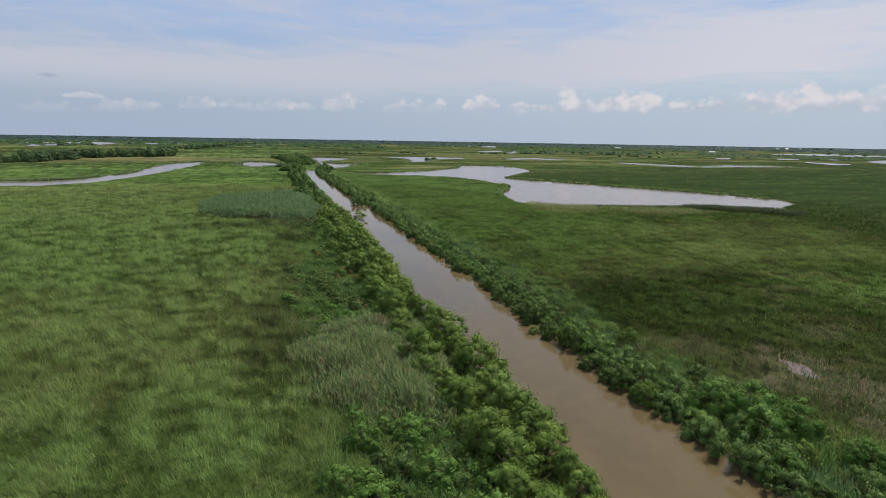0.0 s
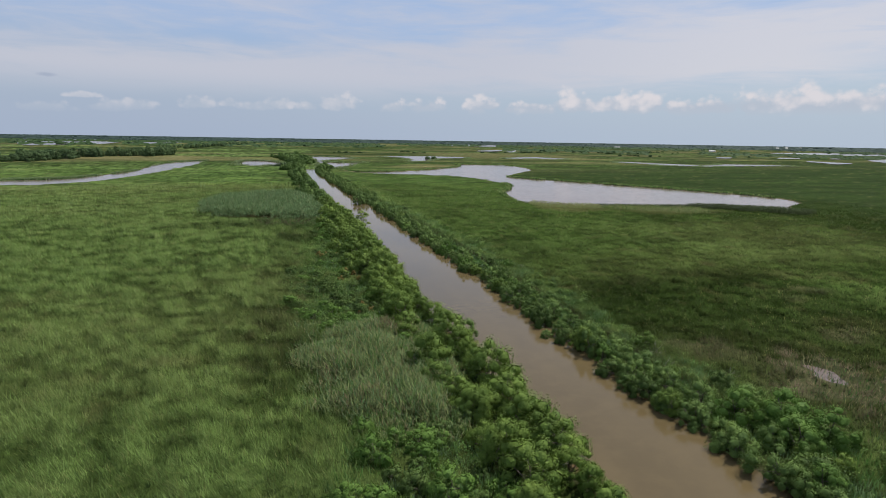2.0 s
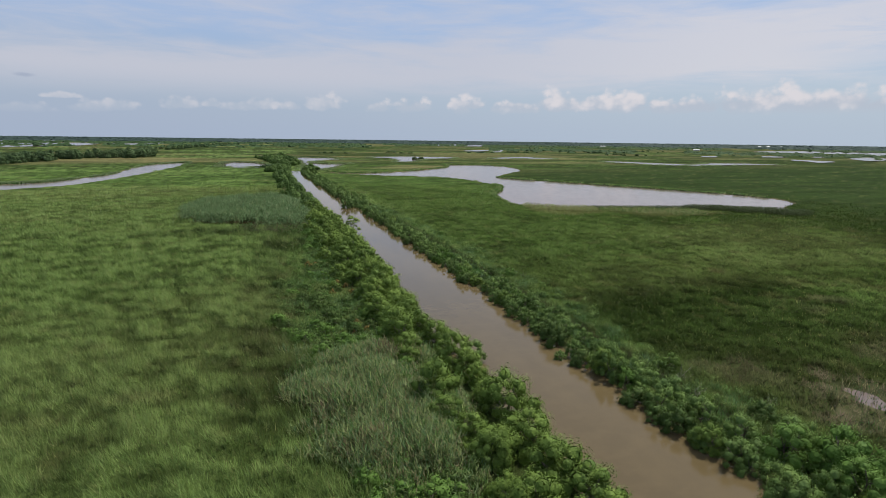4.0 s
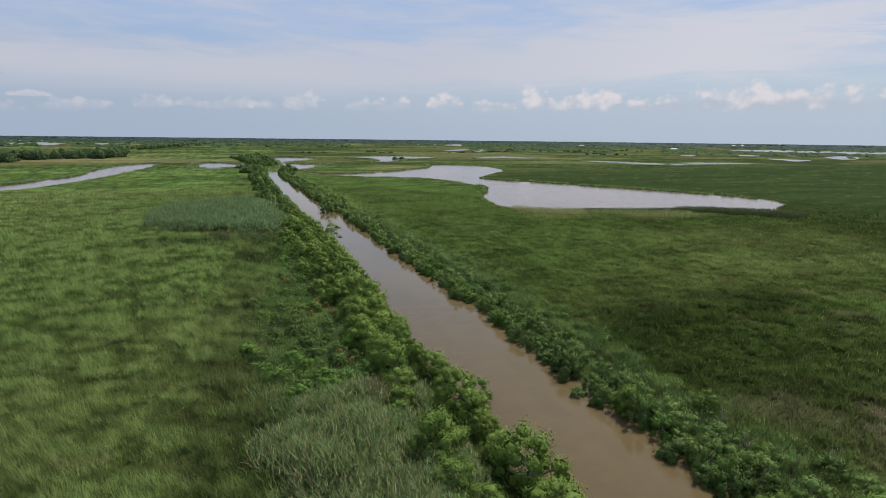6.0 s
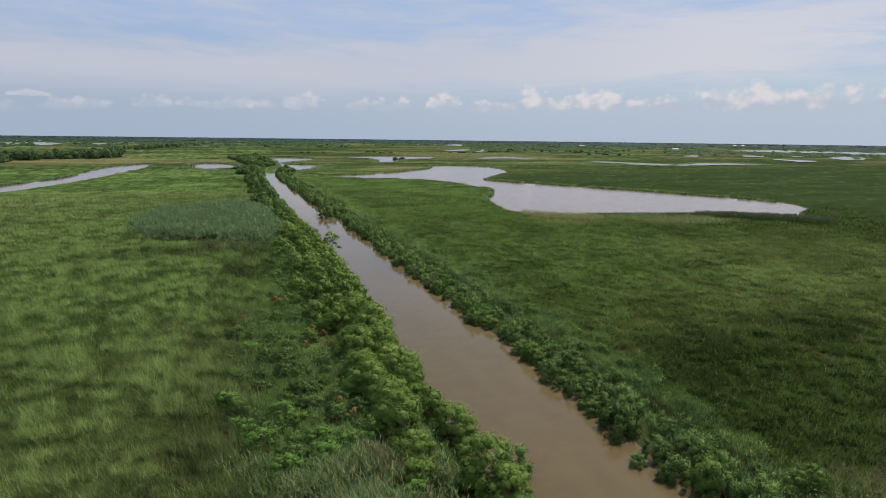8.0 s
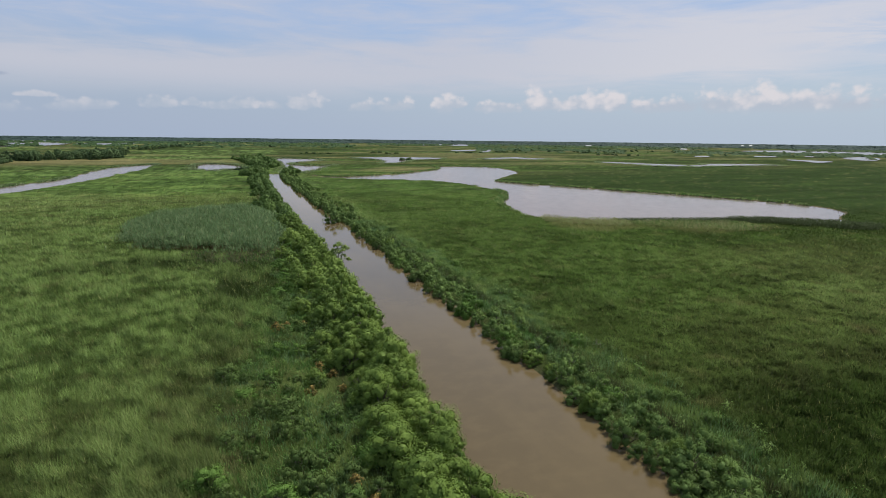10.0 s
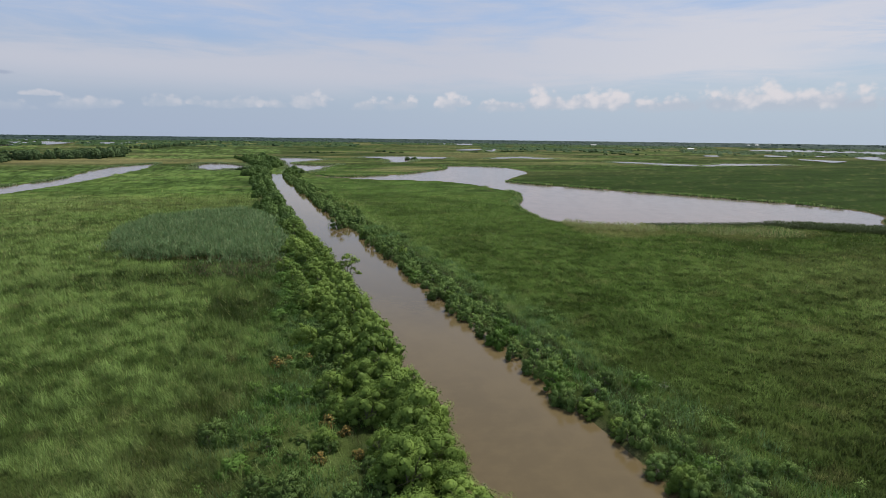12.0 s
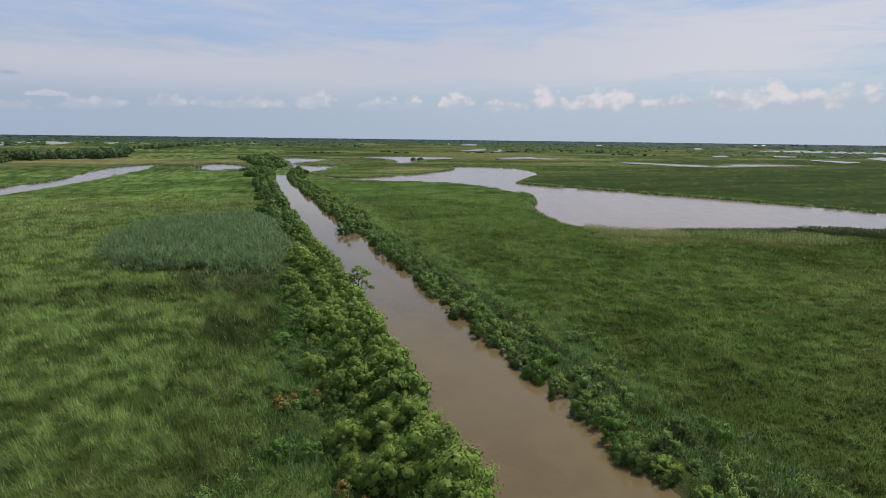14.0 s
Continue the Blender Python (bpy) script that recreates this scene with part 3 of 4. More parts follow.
def build_ground():
    cx, cy = 2.0, -12.0
    fine = np.arange(-34, 72.01, 0.23)
    angles = np.radians(np.r_[fine, np.arange(75, 325, 5.0)])
    rings, r = [0.5, 8.0, 18.0], 26.0
    while r < 4900:
        rings.append(r)
        r += max(0.85, r * r / 23000)
    rings.append(4950.0)
    rr = np.array(rings)
    a, b = np.meshgrid(angles, rr)
    x, y = cx + b * np.sin(a), cy + b * np.cos(a)
    fx, fy = x.ravel(), y.ravel()
    d = land(fx, fy)
    z = ground_height(fx, fy, d)
    na, nr = len(angles), len(rr)
    i = np.arange(nr * na).reshape(nr, na)
    j = np.roll(i, -1, 1)
    quads = np.stack([i[:-1], i[1:], j[1:], j[:-1]], -1).reshape(-1, 4)
    me = bpy.data.meshes.new("ground")
    me.vertices.add(nr * na)
    me.vertices.foreach_set("co", np.stack([fx, fy, z], -1).astype(np.float32).ravel())
    me.loops.add(quads.size)
    me.loops.foreach_set("vertex_index", quads.astype(np.int32).ravel())
    me.polygons.add(len(quads))
    me.polygons.foreach_set("loop_start", np.arange(0, quads.size, 4, dtype=np.int32))
    me.polygons.foreach_set("use_smooth", np.ones(len(quads), bool))
    me.materials.append(M_GROUND)
    me.update(calc_edges=True)
    ob = tagged(new("ground", me), "flat green marsh with mixed grass, rush and bare mud", "marsh", kind="structure")
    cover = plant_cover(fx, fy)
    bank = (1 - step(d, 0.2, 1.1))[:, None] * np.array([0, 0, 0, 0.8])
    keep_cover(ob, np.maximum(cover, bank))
    # where the grass stands as single blades the sheet is mixed darker, farther out it is the closed sward
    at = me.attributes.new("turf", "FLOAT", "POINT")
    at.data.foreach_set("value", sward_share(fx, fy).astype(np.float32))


build_ground()


# ---- grass, reeds and rushes ----
def scatter(n, x0, x1, y0, y1, keep):
    x, y = rng.uniform(x0, x1, n), rng.uniform(y0, y1, n)
    k = keep(x, y)
    return x[k], y[k]


def blades(x, y, z, height, width, lean, count, spread, lean_way=(-0.75, -0.45), scatter_by=None, stray=0.28):
    """Corners of narrow blades, `count` per foot; returns (n, 3, 3)."""
    n = len(x) * count
    X, Y, Z = (np.repeat(v, count) for v in (x, y, z))
    h = np.repeat(height, count) * rng.uniform(0.65, 1.15, n)
    w = np.repeat(width, count) * rng.uniform(0.7, 1.3, n)
    apart = spread if scatter_by is None else np.repeat(scatter_by, count)
    X, Y = X + rng.normal(0, 1, n) * apart, Y + rng.normal(0, 1, n) * apart
    turn = rng.uniform(0, 2 * math.pi, n)
    l = np.repeat(lean, count) * rng.uniform(0.5, 1.4, n)
    lx, ly = lean_way[0] * l + rng.normal(0, stray, n), lean_way[1] * l + rng.normal(0, stray, n)
    sx, sy = np.cos(turn) * w / 2, np.sin(turn) * w / 2
    a = np.stack([X - sx, Y - sy, Z - 0.05], -1)
    b = np.stack([X + sx, Y + sy, Z - 0.05], -1)
    t = np.stack([X + lx * h, Y + ly * h, Z + h * np.sqrt(np.clip(1 - 0.5 * (lx**2 + ly**2), 0.25, 1))], -1)
    under = np.cross(b - a, t - a)[:, 2] < 0
    a[under], b[under] = b[under].copy(), a[under].copy()
    return np.stack([a, b, t], 1)


REED_BED = closed_curve([(-25, 190), (-30, 209), (-27, 237), (1, 250), (9, 214), (7, 176), (-8, 177), (-20, 184)], 6, 2, 3)
PALE_BED = closed_curve([(2.0, 60), (4.5, 68), (9.5, 72), (12.5, 62), (13.5, 52), (12.0, 45), (6.5, 47), (3, 53)], 6, 1, 3)


def meadow_edge(y):
    """Where the scrub of the west bank gives way to the meadow."""
    ragged = (vnoise(y, 0 * np.asarray(y), 7.0, 38) - 0.5) * 3.4 + (vnoise(y, 0 * np.asarray(y), 2.3, 39) - 0.5) * 1.8
    return ragged + 0.4 + np.interp(y, [20, 36, 44, 52, 60, 66, 80, 92, 107, 115, 122, 128, 135, 146, 166, 200], [3, 2, 3.2, 3, 2, 1.5, -0.3, -1.6, -1, 1.2, 2.8, 4.5, 6, 6.4, 7.5, 9])


def build_grass():
    def open_land(x, y):
        ok = land(x, y) > 0.7
        ok &= ~((x > canal_west(y) - 3.5) & (x < canal_east(y) + 5) & (y > 0) & (y < 430))
        ok &= ~((x > meadow_edge(y)) & (x < canal_west(y)) & (y > 20) & (y < 190)) | (rng.uniform(0, 1, len(x)) < 0.9 - 0.75 * step(x - meadow_edge(y), 0.0, 4.5))
        mud = plant_cover(x, y)[:, 3]
        return ok & (rng.uniform(0, 1, len(x)) > mud * 0.95) & (shore_distance(x, y, REED_BED) < 0)

    # thinner and coarser with the distance from the south end of the canal
    n, near, reach, e = 500000, 28.0, 330.0, 0.62
    r = (near**e + rng.uniform(0, 1, n) * (reach**e - near**e)) ** (1 / e)
    a = np.radians(rng.uniform(-38, 76, n))
    x, y = 3 + r * np.sin(a), rng.uniform(-10, 64, n) + r * np.cos(a)
    ok = open_land(x, y) & (rng.uniform(0, 1, n) > sward_share(x, y))
    x, y = x[ok], y[ok]
    r = np.hypot(x - 3, y - np.clip(y - 36, -8, 64))
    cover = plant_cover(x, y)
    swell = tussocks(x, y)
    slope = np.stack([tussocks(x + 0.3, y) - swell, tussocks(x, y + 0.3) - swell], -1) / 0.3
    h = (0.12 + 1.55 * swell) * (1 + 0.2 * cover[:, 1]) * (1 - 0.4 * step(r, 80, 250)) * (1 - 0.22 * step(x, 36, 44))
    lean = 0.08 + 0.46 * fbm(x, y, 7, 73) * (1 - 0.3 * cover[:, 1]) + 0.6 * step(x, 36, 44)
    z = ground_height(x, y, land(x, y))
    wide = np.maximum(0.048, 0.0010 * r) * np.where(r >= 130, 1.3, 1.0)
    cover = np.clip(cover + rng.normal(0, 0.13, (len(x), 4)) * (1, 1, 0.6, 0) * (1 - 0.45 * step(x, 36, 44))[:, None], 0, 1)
    # dry pale wisps among the green blades
    wisp = rng.uniform(0, 1, len(x)) < 0.045
    cover[wisp, 2], cover[wisp, 1], lean = 0.55, 0.0, np.where(wisp, lean + 0.4, lean)
    west = x < 0.5 * (canal_west(y) + canal_east(y))
    for side, fold, label in ((west & (r < 130), 3, "windswept sunny green cordgrass of the west meadow"),
                        (~west & (r < 130), 4, "dense dark green cordgrass of the east meadow"),
                        (r >= 130, 2, "green marsh grass stretching away beyond the lagoon")):
        tri = blades(x[side], y[side], z[side], h[side], wide[side], lean[side], fold, 0.0, scatter_by=wide[side] * 2.4)
        ob = flat_mesh("marsh_grass", tri.reshape(-1, 3), 3, M_GRASS)
        tagged(ob, label, "grass", kind="stuff")
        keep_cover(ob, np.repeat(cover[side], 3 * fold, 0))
        tilt = np.repeat(np.c_[-slope[side] * 4.4, np.zeros(side.sum())], 3 * fold, 0)
        set_normals(ob, grass_normals(tri) + tilt)


def build_reeds(name, label, loop, n, tall, mats, leaves=5, lean=0.25, wide=0.05, ragged=1.0, droop=0.9, stalk=None, low=0.35, relief=0.55):
    """A stand of reeds: upright stems, each with drooping leaf blades."""
    lo, hi = loop.min(0), loop.max(0)
    x, y = scatter(n, lo[0] - 3, hi[0] + 3, lo[1] - 3, hi[1] + 3,
                   lambda x, y: shore_distance(x, y, loop) > ragged * ((fbm(x, y, 5, 85) - 0.5) * 2.2 + rng.uniform(-0.5, 0.5, len(x))))
    z = np.full(len(x), 0.3)
    h = tall * (0.875 - 0.5 * relief + relief * fbm(x, y, 3, 81)) * (0.62 + 0.38 * step(shore_distance(x, y, loop), -1.5, 2.5))
    for k, mat in enumerate(mats):
        s = np.flatnonzero(np.arange(len(x)) % len(mats) == k)
        stems = blades(x[s], y[s], z[s], h[s], np.full(len(s), wide), np.full(len(s), lean), 1, 0.05)
        parts = [] if stalk else [stems]
        if stalk:
            canes = tagged(flat_mesh("reed_stalks", stems.reshape(-1, 3), 3, stalk), "bare brown stalks at the foot of the reeds", "reeds", kind="stuff")
            set_normals(canes, grass_normals(stems, 0.5, 0.5))
        foot = stems[:, :2].mean(1)
        for q in np.linspace(low, 0.95, leaves):
            m = foot + (stems[:, 2] - foot) * q
            l = h[s] * 0.34
            parts.append(blades(m[:, 0], m[:, 1], m[:, 2], l, np.full(len(s), wide * 2.2), np.full(len(s), droop), 1, 0.02, (-0.4, -0.2), stray=0.5))
        tri = np.concatenate(parts)
        ob = flat_mesh(name, tri.reshape(-1, 3), 3, mat)
        set_normals(ob, grass_normals(tri, 0.9, 0.5))
        tagged(ob, label, "reeds", kind="stuff")


build_grass()
build_reeds("reed_bed", "dense stand of tall blue-green reeds in the meadow", REED_BED, 30000, 3.1, [M_REED, M_REED_TIP, M_REED, M_REED_LOW], 5, 0.10, 0.075, 3.6, 0.45, M_STALK, 0.5)
build_reeds("dry_brush", "grey-brown dry brush at the edge of the reeds",
            closed_curve([(-12, 176), (-2, 175), (6, 176), (9, 180), (11, 172), (8, 163), (0, 161), (-8, 166)], 5, 2), 6500, 1.0,
            [M_BRUSH, M_FORB, M_BRUSH, M_RUSH], 3, 0.4, 0.09, 3.0, 1.1)
build_reeds("pale_reeds", "tall pale reeds with drooping leaves beside the bank shrubs", PALE_BED, 40000, 2.2, [M_PALE, M_REED_TIP, M_FERN, M_PALE, M_REED, M_STRAW], 4, 0.16, 0.038, 5.0, 0.7, relief=1.0)
for bx, by, br in ((3.6, 57.0, 1.7), (6.2, 50.6, 1.8), (11.0, 69.5, 2.2), (9.6, 55.0, 1.5), (7.5, 64.0, 1.3)):
    build_reeds("dry_reeds", "withered straw-brown reeds among green ones", closed_curve([(bx - br, by), (bx, by - br), (bx + br, by), (bx, by + br)], 5, 0.6), 1700, 2.4,
                [M_STRAW, M_STALK, M_BRUSH], 3, 0.25, 0.05, 2.0, 0.7)
build_reeds("shore_rushes", "dark needle rushes along the lagoon shore",
            closed_curve([(117, 198), (135, 194), (158, 188), (155, 182), (135, 187), (118, 193)], 5), 8000, 0.8, [M_RUSH], 2, 0.2, 0.12)
build_reeds("shore_rushes", "dark needle rushes along the lagoon shore",
            closed_curve([(156, 187), (170, 180), (184, 169), (190, 160), (180, 158), (168, 168), (157, 180)], 5), 15000, 1.8, [M_RUSH], 2, 0.2, 0.12)
build_reeds("straw_reeds", "dry straw-coloured reeds by the lagoon shore",
            closed_curve([(95, 208), (104, 200), (116, 194), (114, 184), (100, 188), (93, 198)], 5, 2), 5000, 1.5, [M_STRAW, M_PALE], 2, 0.4, 0.09)
build_reeds("straw_reeds", "dry straw-coloured reeds by the lagoon shore",
            closed_curve([(120, 190), (140, 184), (152, 178), (148, 166), (132, 170), (120, 180)], 5, 2), 4500, 1.4, [M_STRAW, M_PALE, M_FORB], 2, 0.4, 0.09)
build_reeds("dead_stalks", "thin brown dead stalks standing on bare mud",
            closed_curve([(47, 25), (46, 36), (50, 44), (54, 51), (62, 49), (63, 40), (56, 32), (54, 24)], 5, 2), 3600, 1.3, [M_RUSH, M_BRUSH, M_RUSH, M_STRAW, M_FORB], 1, 0.25, 0.05, 5.0)


def build_fringe(label, loop, n, inner, outer, tall, wide, mat, keep):
    """Reeds and sedge standing along a shore, in an uneven strip."""
    k = rng.integers(0, len(loop), n)
    a, b = loop[k], loop[(k + 1) % len(loop)]
    t = rng.uniform(0, 1, (n, 1))
    at = a + (b - a) * t
    way = rng.normal(0, 1, (n, 2))
    at = at + way / np.linalg.norm(way, axis=1, keepdims=True) * rng.uniform(inner, outer, (n, 1))
    x, y = at[:, 0], at[:, 1]
    ok = (land(x, y) > 0.1) & keep(x, y) & (fbm(x, y, 9, 66) > 0.36)
    x, y = x[ok], y[ok]
    h = tall * (0.45 + 0.8 * fbm(x, y, 5, 67))
    tri = blades(x, y, ground_height(x, y, land(x, y)), h, np.full(len(x), wide), np.full(len(x), 0.3), 4, wide * 2)
    ob = tagged(flat_mesh("shore_sedge", tri.reshape(-1, 3), 3, mat), label, "sedge", kind="stuff")
    set_normals(ob, grass_normals(tri, 0.8, 0.5))


def beyond_lake(x, y):
    return (y > 205 - 0.12 * (x - 120)) & (land(x, y - 7) < 0.6)


def beyond_creek(x, y):
    return (x < -40) & (y > 240) & (land(x, y - 9) < 0.6)


build_fringe("pale green sedge along the far shore of the lagoon", SHORES["lake"], 16000, 0.5, 7.0, 1.2, 0.22, M_FERN, beyond_lake)
build_fringe("pale green sedge along the far shore of the lagoon", SHORES["lake"], 9000, 0.5, 5.0, 1.3, 0.22, M_PALE, beyond_lake)
build_fringe("low dark sedge on the lagoon's edge", SHORES["lake"], 6000, 0.1, 1.6, 0.9, 0.2, M_RUSH, beyond_lake)
build_fringe("pale sedge along the banks of the creek", SHORES["river"], 16000, 0.5, 9.0, 1.3, 0.3, M_REED_TIP, beyond_creek)
build_fringe("low dark sedge on the creek's edge", SHORES["river"], 9000, 0.1, 3.0, 0.8, 0.3, M_FORB, beyond_creek)


for pool in ("bay", "west_pond", "pool", "reedy_pool", "long_pool", "east_pool", "north_pool"):
    build_fringe("pale reeds along a distant pool", SHORES[pool], 1300, 0.5, 9.0, 1.5, 0.5, M_REED_TIP, lambda x, y: y > 0)
    build_fringe("low dark sedge along a distant pool", SHORES[pool], 900, 0.1, 3.0, 1.0, 0.6, M_RUSH, lambda x, y: y > 0)


def build_far_tufts():
    """Tufts of grass, rush and reed over the far marsh, wider and sparser with the distance."""
    n = 130000
    r = 190 * (3400 / 190) ** (rng.uniform(0, 1, n) ** 0.8)
    a = np.radians(rng.uniform(-36, 72, n))
    x, y = 4 + r * np.sin(a), 40 + r * np.cos(a)
    ok = (land(x, y) > 1.2) & (rng.uniform(0, 1, n) < step(r, 180, 260) * (1 - step(plant_cover(x, y)[:, 1], 0.42, 0.65))) & (fbm(x * 0.4, y, 38, 47) > 0.36)
    x, y, r = x[ok], y[ok], r[ok]
    n = len(x)
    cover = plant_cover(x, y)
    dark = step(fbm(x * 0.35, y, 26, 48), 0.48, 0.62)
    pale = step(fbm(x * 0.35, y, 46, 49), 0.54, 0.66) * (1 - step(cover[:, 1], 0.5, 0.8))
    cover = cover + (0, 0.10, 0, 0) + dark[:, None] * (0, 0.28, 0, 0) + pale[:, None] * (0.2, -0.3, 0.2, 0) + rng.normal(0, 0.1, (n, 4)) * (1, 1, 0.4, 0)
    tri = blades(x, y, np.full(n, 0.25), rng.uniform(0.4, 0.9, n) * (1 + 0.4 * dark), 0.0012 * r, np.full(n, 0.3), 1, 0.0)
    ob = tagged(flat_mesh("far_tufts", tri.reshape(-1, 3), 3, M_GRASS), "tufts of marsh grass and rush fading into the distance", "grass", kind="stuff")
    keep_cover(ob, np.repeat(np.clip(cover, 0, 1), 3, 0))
    set_normals(ob, grass_normals(tri, 1.0, 0.3))


build_far_tufts()


# ---- trees and shrubs ----
def tube(bm, points, radii, sides=6, root=None):
    """A tapered limb through the given points, grown onto the vertex `root` if there is one."""
    rings = []
    for k, (p, r) in enumerate(zip(points, radii)):
        p = Vector(p)
        ahead = (Vector(points[min(k + 1, len(points) - 1)]) - Vector(points[max(k - 1, 0)])).normalized()
        u = ahead.orthogonal().normalized()
        v = ahead.cross(u)
        rings.append([bm.verts.new(p + (u * math.cos(s) + v * math.sin(s)) * r)
                      for s in (2 * math.pi * q / sides for q in range(sides))])
    for a, b in zip(rings, rings[1:]):
        for q in range(sides):
            bm.faces.new((a[q], a[(q + 1) % sides], b[(q + 1) % sides], b[q]))
    bm.faces.new(rings[-1])
    if root:
        for q in range(sides):
            bm.faces.new((root, rings[0][(q + 1) % sides], rings[0][q]))
    return rings


def part(name, bm, mat, parent, label=""):
    me = bpy.data.meshes.new(name)
    bm.to_mesh(me)
    bm.free()
    me.materials.append(mat)
    me.polygons.foreach_set("use_smooth", [True] * len(me.polygons))
    ob = new(name, me)
    ob.parent = parent
    return tagged(ob, label)


def leaf_cloud(gen, lobes, count, size, slim=0.5, up=0.35, plume=0.0, sprays=15):
    """Leaves as small bent diamonds, gathered in sprays over the shell of each lobe (centre, radii)."""
    weights = np.array([max(r) ** 2 for _, r in lobes])
    pick = gen.choice(len(lobes), count, p=weights / weights.sum())
    c, r = np.array([l[0] for l in lobes])[pick], np.array([l[1] for l in lobes])[pick]
    heads = gen.normal(0, 1, (len(lobes), sprays, 3))
    heads /= np.linalg.norm(heads, axis=2, keepdims=True)
    heads[:, :, 2] = np.where(heads[:, :, 2] < -0.35, -heads[:, :, 2], heads[:, :, 2])
    reach = gen.uniform(0.70, 1.16, (len(lobes), sprays, 1))
    k = gen.integers(sprays, size=count)
    head = heads[pick, k]
    way = head + gen.normal(0, 0.27, (count, 3))
    way /= np.linalg.norm(way, axis=1, keepdims=True)
    at = c + way * r * reach[pick, k] * gen.uniform(0.70, 1.06, (count, 1))
    at[:, 2] = np.maximum(at[:, 2], 0.15)
    face = way + gen.normal(0, 0.34, (count, 3)) + (0, 0, up)
    face /= np.linalg.norm(face, axis=1, keepdims=True)
    along = np.cross(face, gen.normal(0, 1, (count, 3)))
    along = along * (1 - plume) + (way * (0.7, 0.7, 0.3) + (0, 0, 0.9)) * plume
    along /= np.linalg.norm(along, axis=1, keepdims=True)
    side = np.cross(face, along)
    l = size * gen.uniform(0.65, 1.25, (count, 1))
    tip, tail = at + along * l * 0.5 - face * l * 0.12, at - along * l * 0.5 - face * l * 0.12
    a, b = at + side * l * slim * 0.5, at - side * l * slim * 0.5
    soft = way + (way - head) * 1.3 + gen.normal(0, 0.14, (count, 3)) + face * 0.25
    return np.stack([tail, b, tip, a], 1).reshape(-1, 3), np.repeat(soft, 4, 0)


def inner_leaves(gen, lobes, each=26, depth=0.74):
    """Broad shaded leaf sheets that close the inside of each lobe."""
    c = np.repeat(np.array([l[0] for l in lobes]), each, 0)
    r = np.repeat(np.array([l[1] for l in lobes]), each, 0)
    n = len(c)
    k = (np.arange(n) % each + 0.5) / each
    turn = np.arange(n) * 2.39996 + gen.uniform(0, 0.5, n)
    up = 1 - 1.75 * k
    flat = np.sqrt(1 - up**2)
    way = np.stack([flat * np.cos(turn), flat * np.sin(turn), up], -1)
    at = c + way * r * gen.uniform(depth - 0.06, depth + 0.06, (n, 1))
    at[:, 2] = np.maximum(at[:, 2], 0.1)
    u = np.cross(way, gen.normal(0, 1, (n, 3)))
    u /= np.linalg.norm(u, axis=1, keepdims=True)
    v = np.cross(way, u)
    half = r.mean(1, keepdims=True) * gen.uniform(0.20, 0.30, (n, 1)) * math.sqrt(26 / each)
    return np.stack([at - u * half, at - v * half, at + u * half, at + v * half], 1).reshape(-1, 3), np.repeat(way, 4, 0)


def build_plant(name, seed, height, width, leaf, count, size, lobes=12, stems=4, slim=0.5, airy=0.0, bark=None, label="", category="", near=True, plume=0.0):
    """A shrub or tree: stems and limbs from one root, and a crown of many leaves in uneven lobes."""
    gen = np.random.default_rng(seed)
    base = new(name)
    tagged(base, label, category)
    blobs = []
    bm = bmesh.new()
    twigs = []
    for k in range(lobes):
        a = 2.4 * k + gen.uniform(-0.5, 0.5)
        q = math.sqrt((k + 0.5) / lobes)
        out = q * width * 0.5 * gen.uniform(0.6, 1.08)
        top = height * (0.95 - 0.55 * q**2) * gen.uniform(0.82, 1.08)
        rad = width * gen.uniform(0.13, 0.24) * (1 - 0.3 * airy)
        centre = np.array([out * math.cos(a), out * math.sin(a), max(top - rad * 0.8, rad * 0.7)])
        blobs.append((centre, np.array([rad, rad, rad * gen.uniform(0.7, 0.95)])))
        if q > 0.4 and airy < 0.4:
            low = centre * (1.05, 1.05, 0.36)
            blobs.append((low, np.array([rad, rad, rad * 0.8]) * 0.95))
    root = bm.verts.new((0, 0, -0.4))
    for k in range(stems):
        end = blobs[gen.integers(len(blobs))][0]
        foot = gen.normal(0, 0.12, 3) * (1, 1, 0)
        mid = foot * 0.4 + end * 0.45 + gen.normal(0, 0.15, 3)
        thick = (0.03 + 0.012 * height) * (0.4 if bark else 1.0)
        fork = tube(bm, [foot - (0, 0, 0.2), mid, end], [thick, thick * 0.7, thick * 0.3], root=root)[1][0]
        for _ in range(2):
            other = blobs[gen.integers(len(blobs))][0]
            twigs.append(([mid, (mid + other) / 2 + gen.normal(0, 0.1, 3), other], [thick * 0.5, thick * 0.35, thick * 0.12], fork))
    for k, (points, radii, fork) in enumerate(twigs):
        if near and k < 3:
            limb = bmesh.new()
            tube(limb, points, radii, 5)
            part("limb", limb, bark or M_BARK, base)
        else:
            tube(bm, points, radii, 5, fork)
    part("trunk", bm, bark or M_BARK, base)
    if count:
        corners, normals = leaf_cloud(gen, blobs, count, size, slim, plume=plume)
        if airy < 0.4:
            inside, outward = inner_leaves(gen, blobs, 20 if near else 12, 0.42 if near else 0.6)
            corners, normals = np.concatenate([corners, inside]), np.concatenate([normals, outward])
        # each leaf takes the light partly as its lobe, partly as the whole crown does
        whole = (corners - (0, 0, 0.2 * height)) / (width * 0.5, width * 0.5, height * 0.8)
        whole /= np.linalg.norm(whole, axis=1, keepdims=True) + 1e-6
        normals = normals / np.linalg.norm(normals, axis=1, keepdims=True) + whole * 0.75
        set_normals(flat_mesh("crown", corners, 4, leaf, base), normals)
    return base


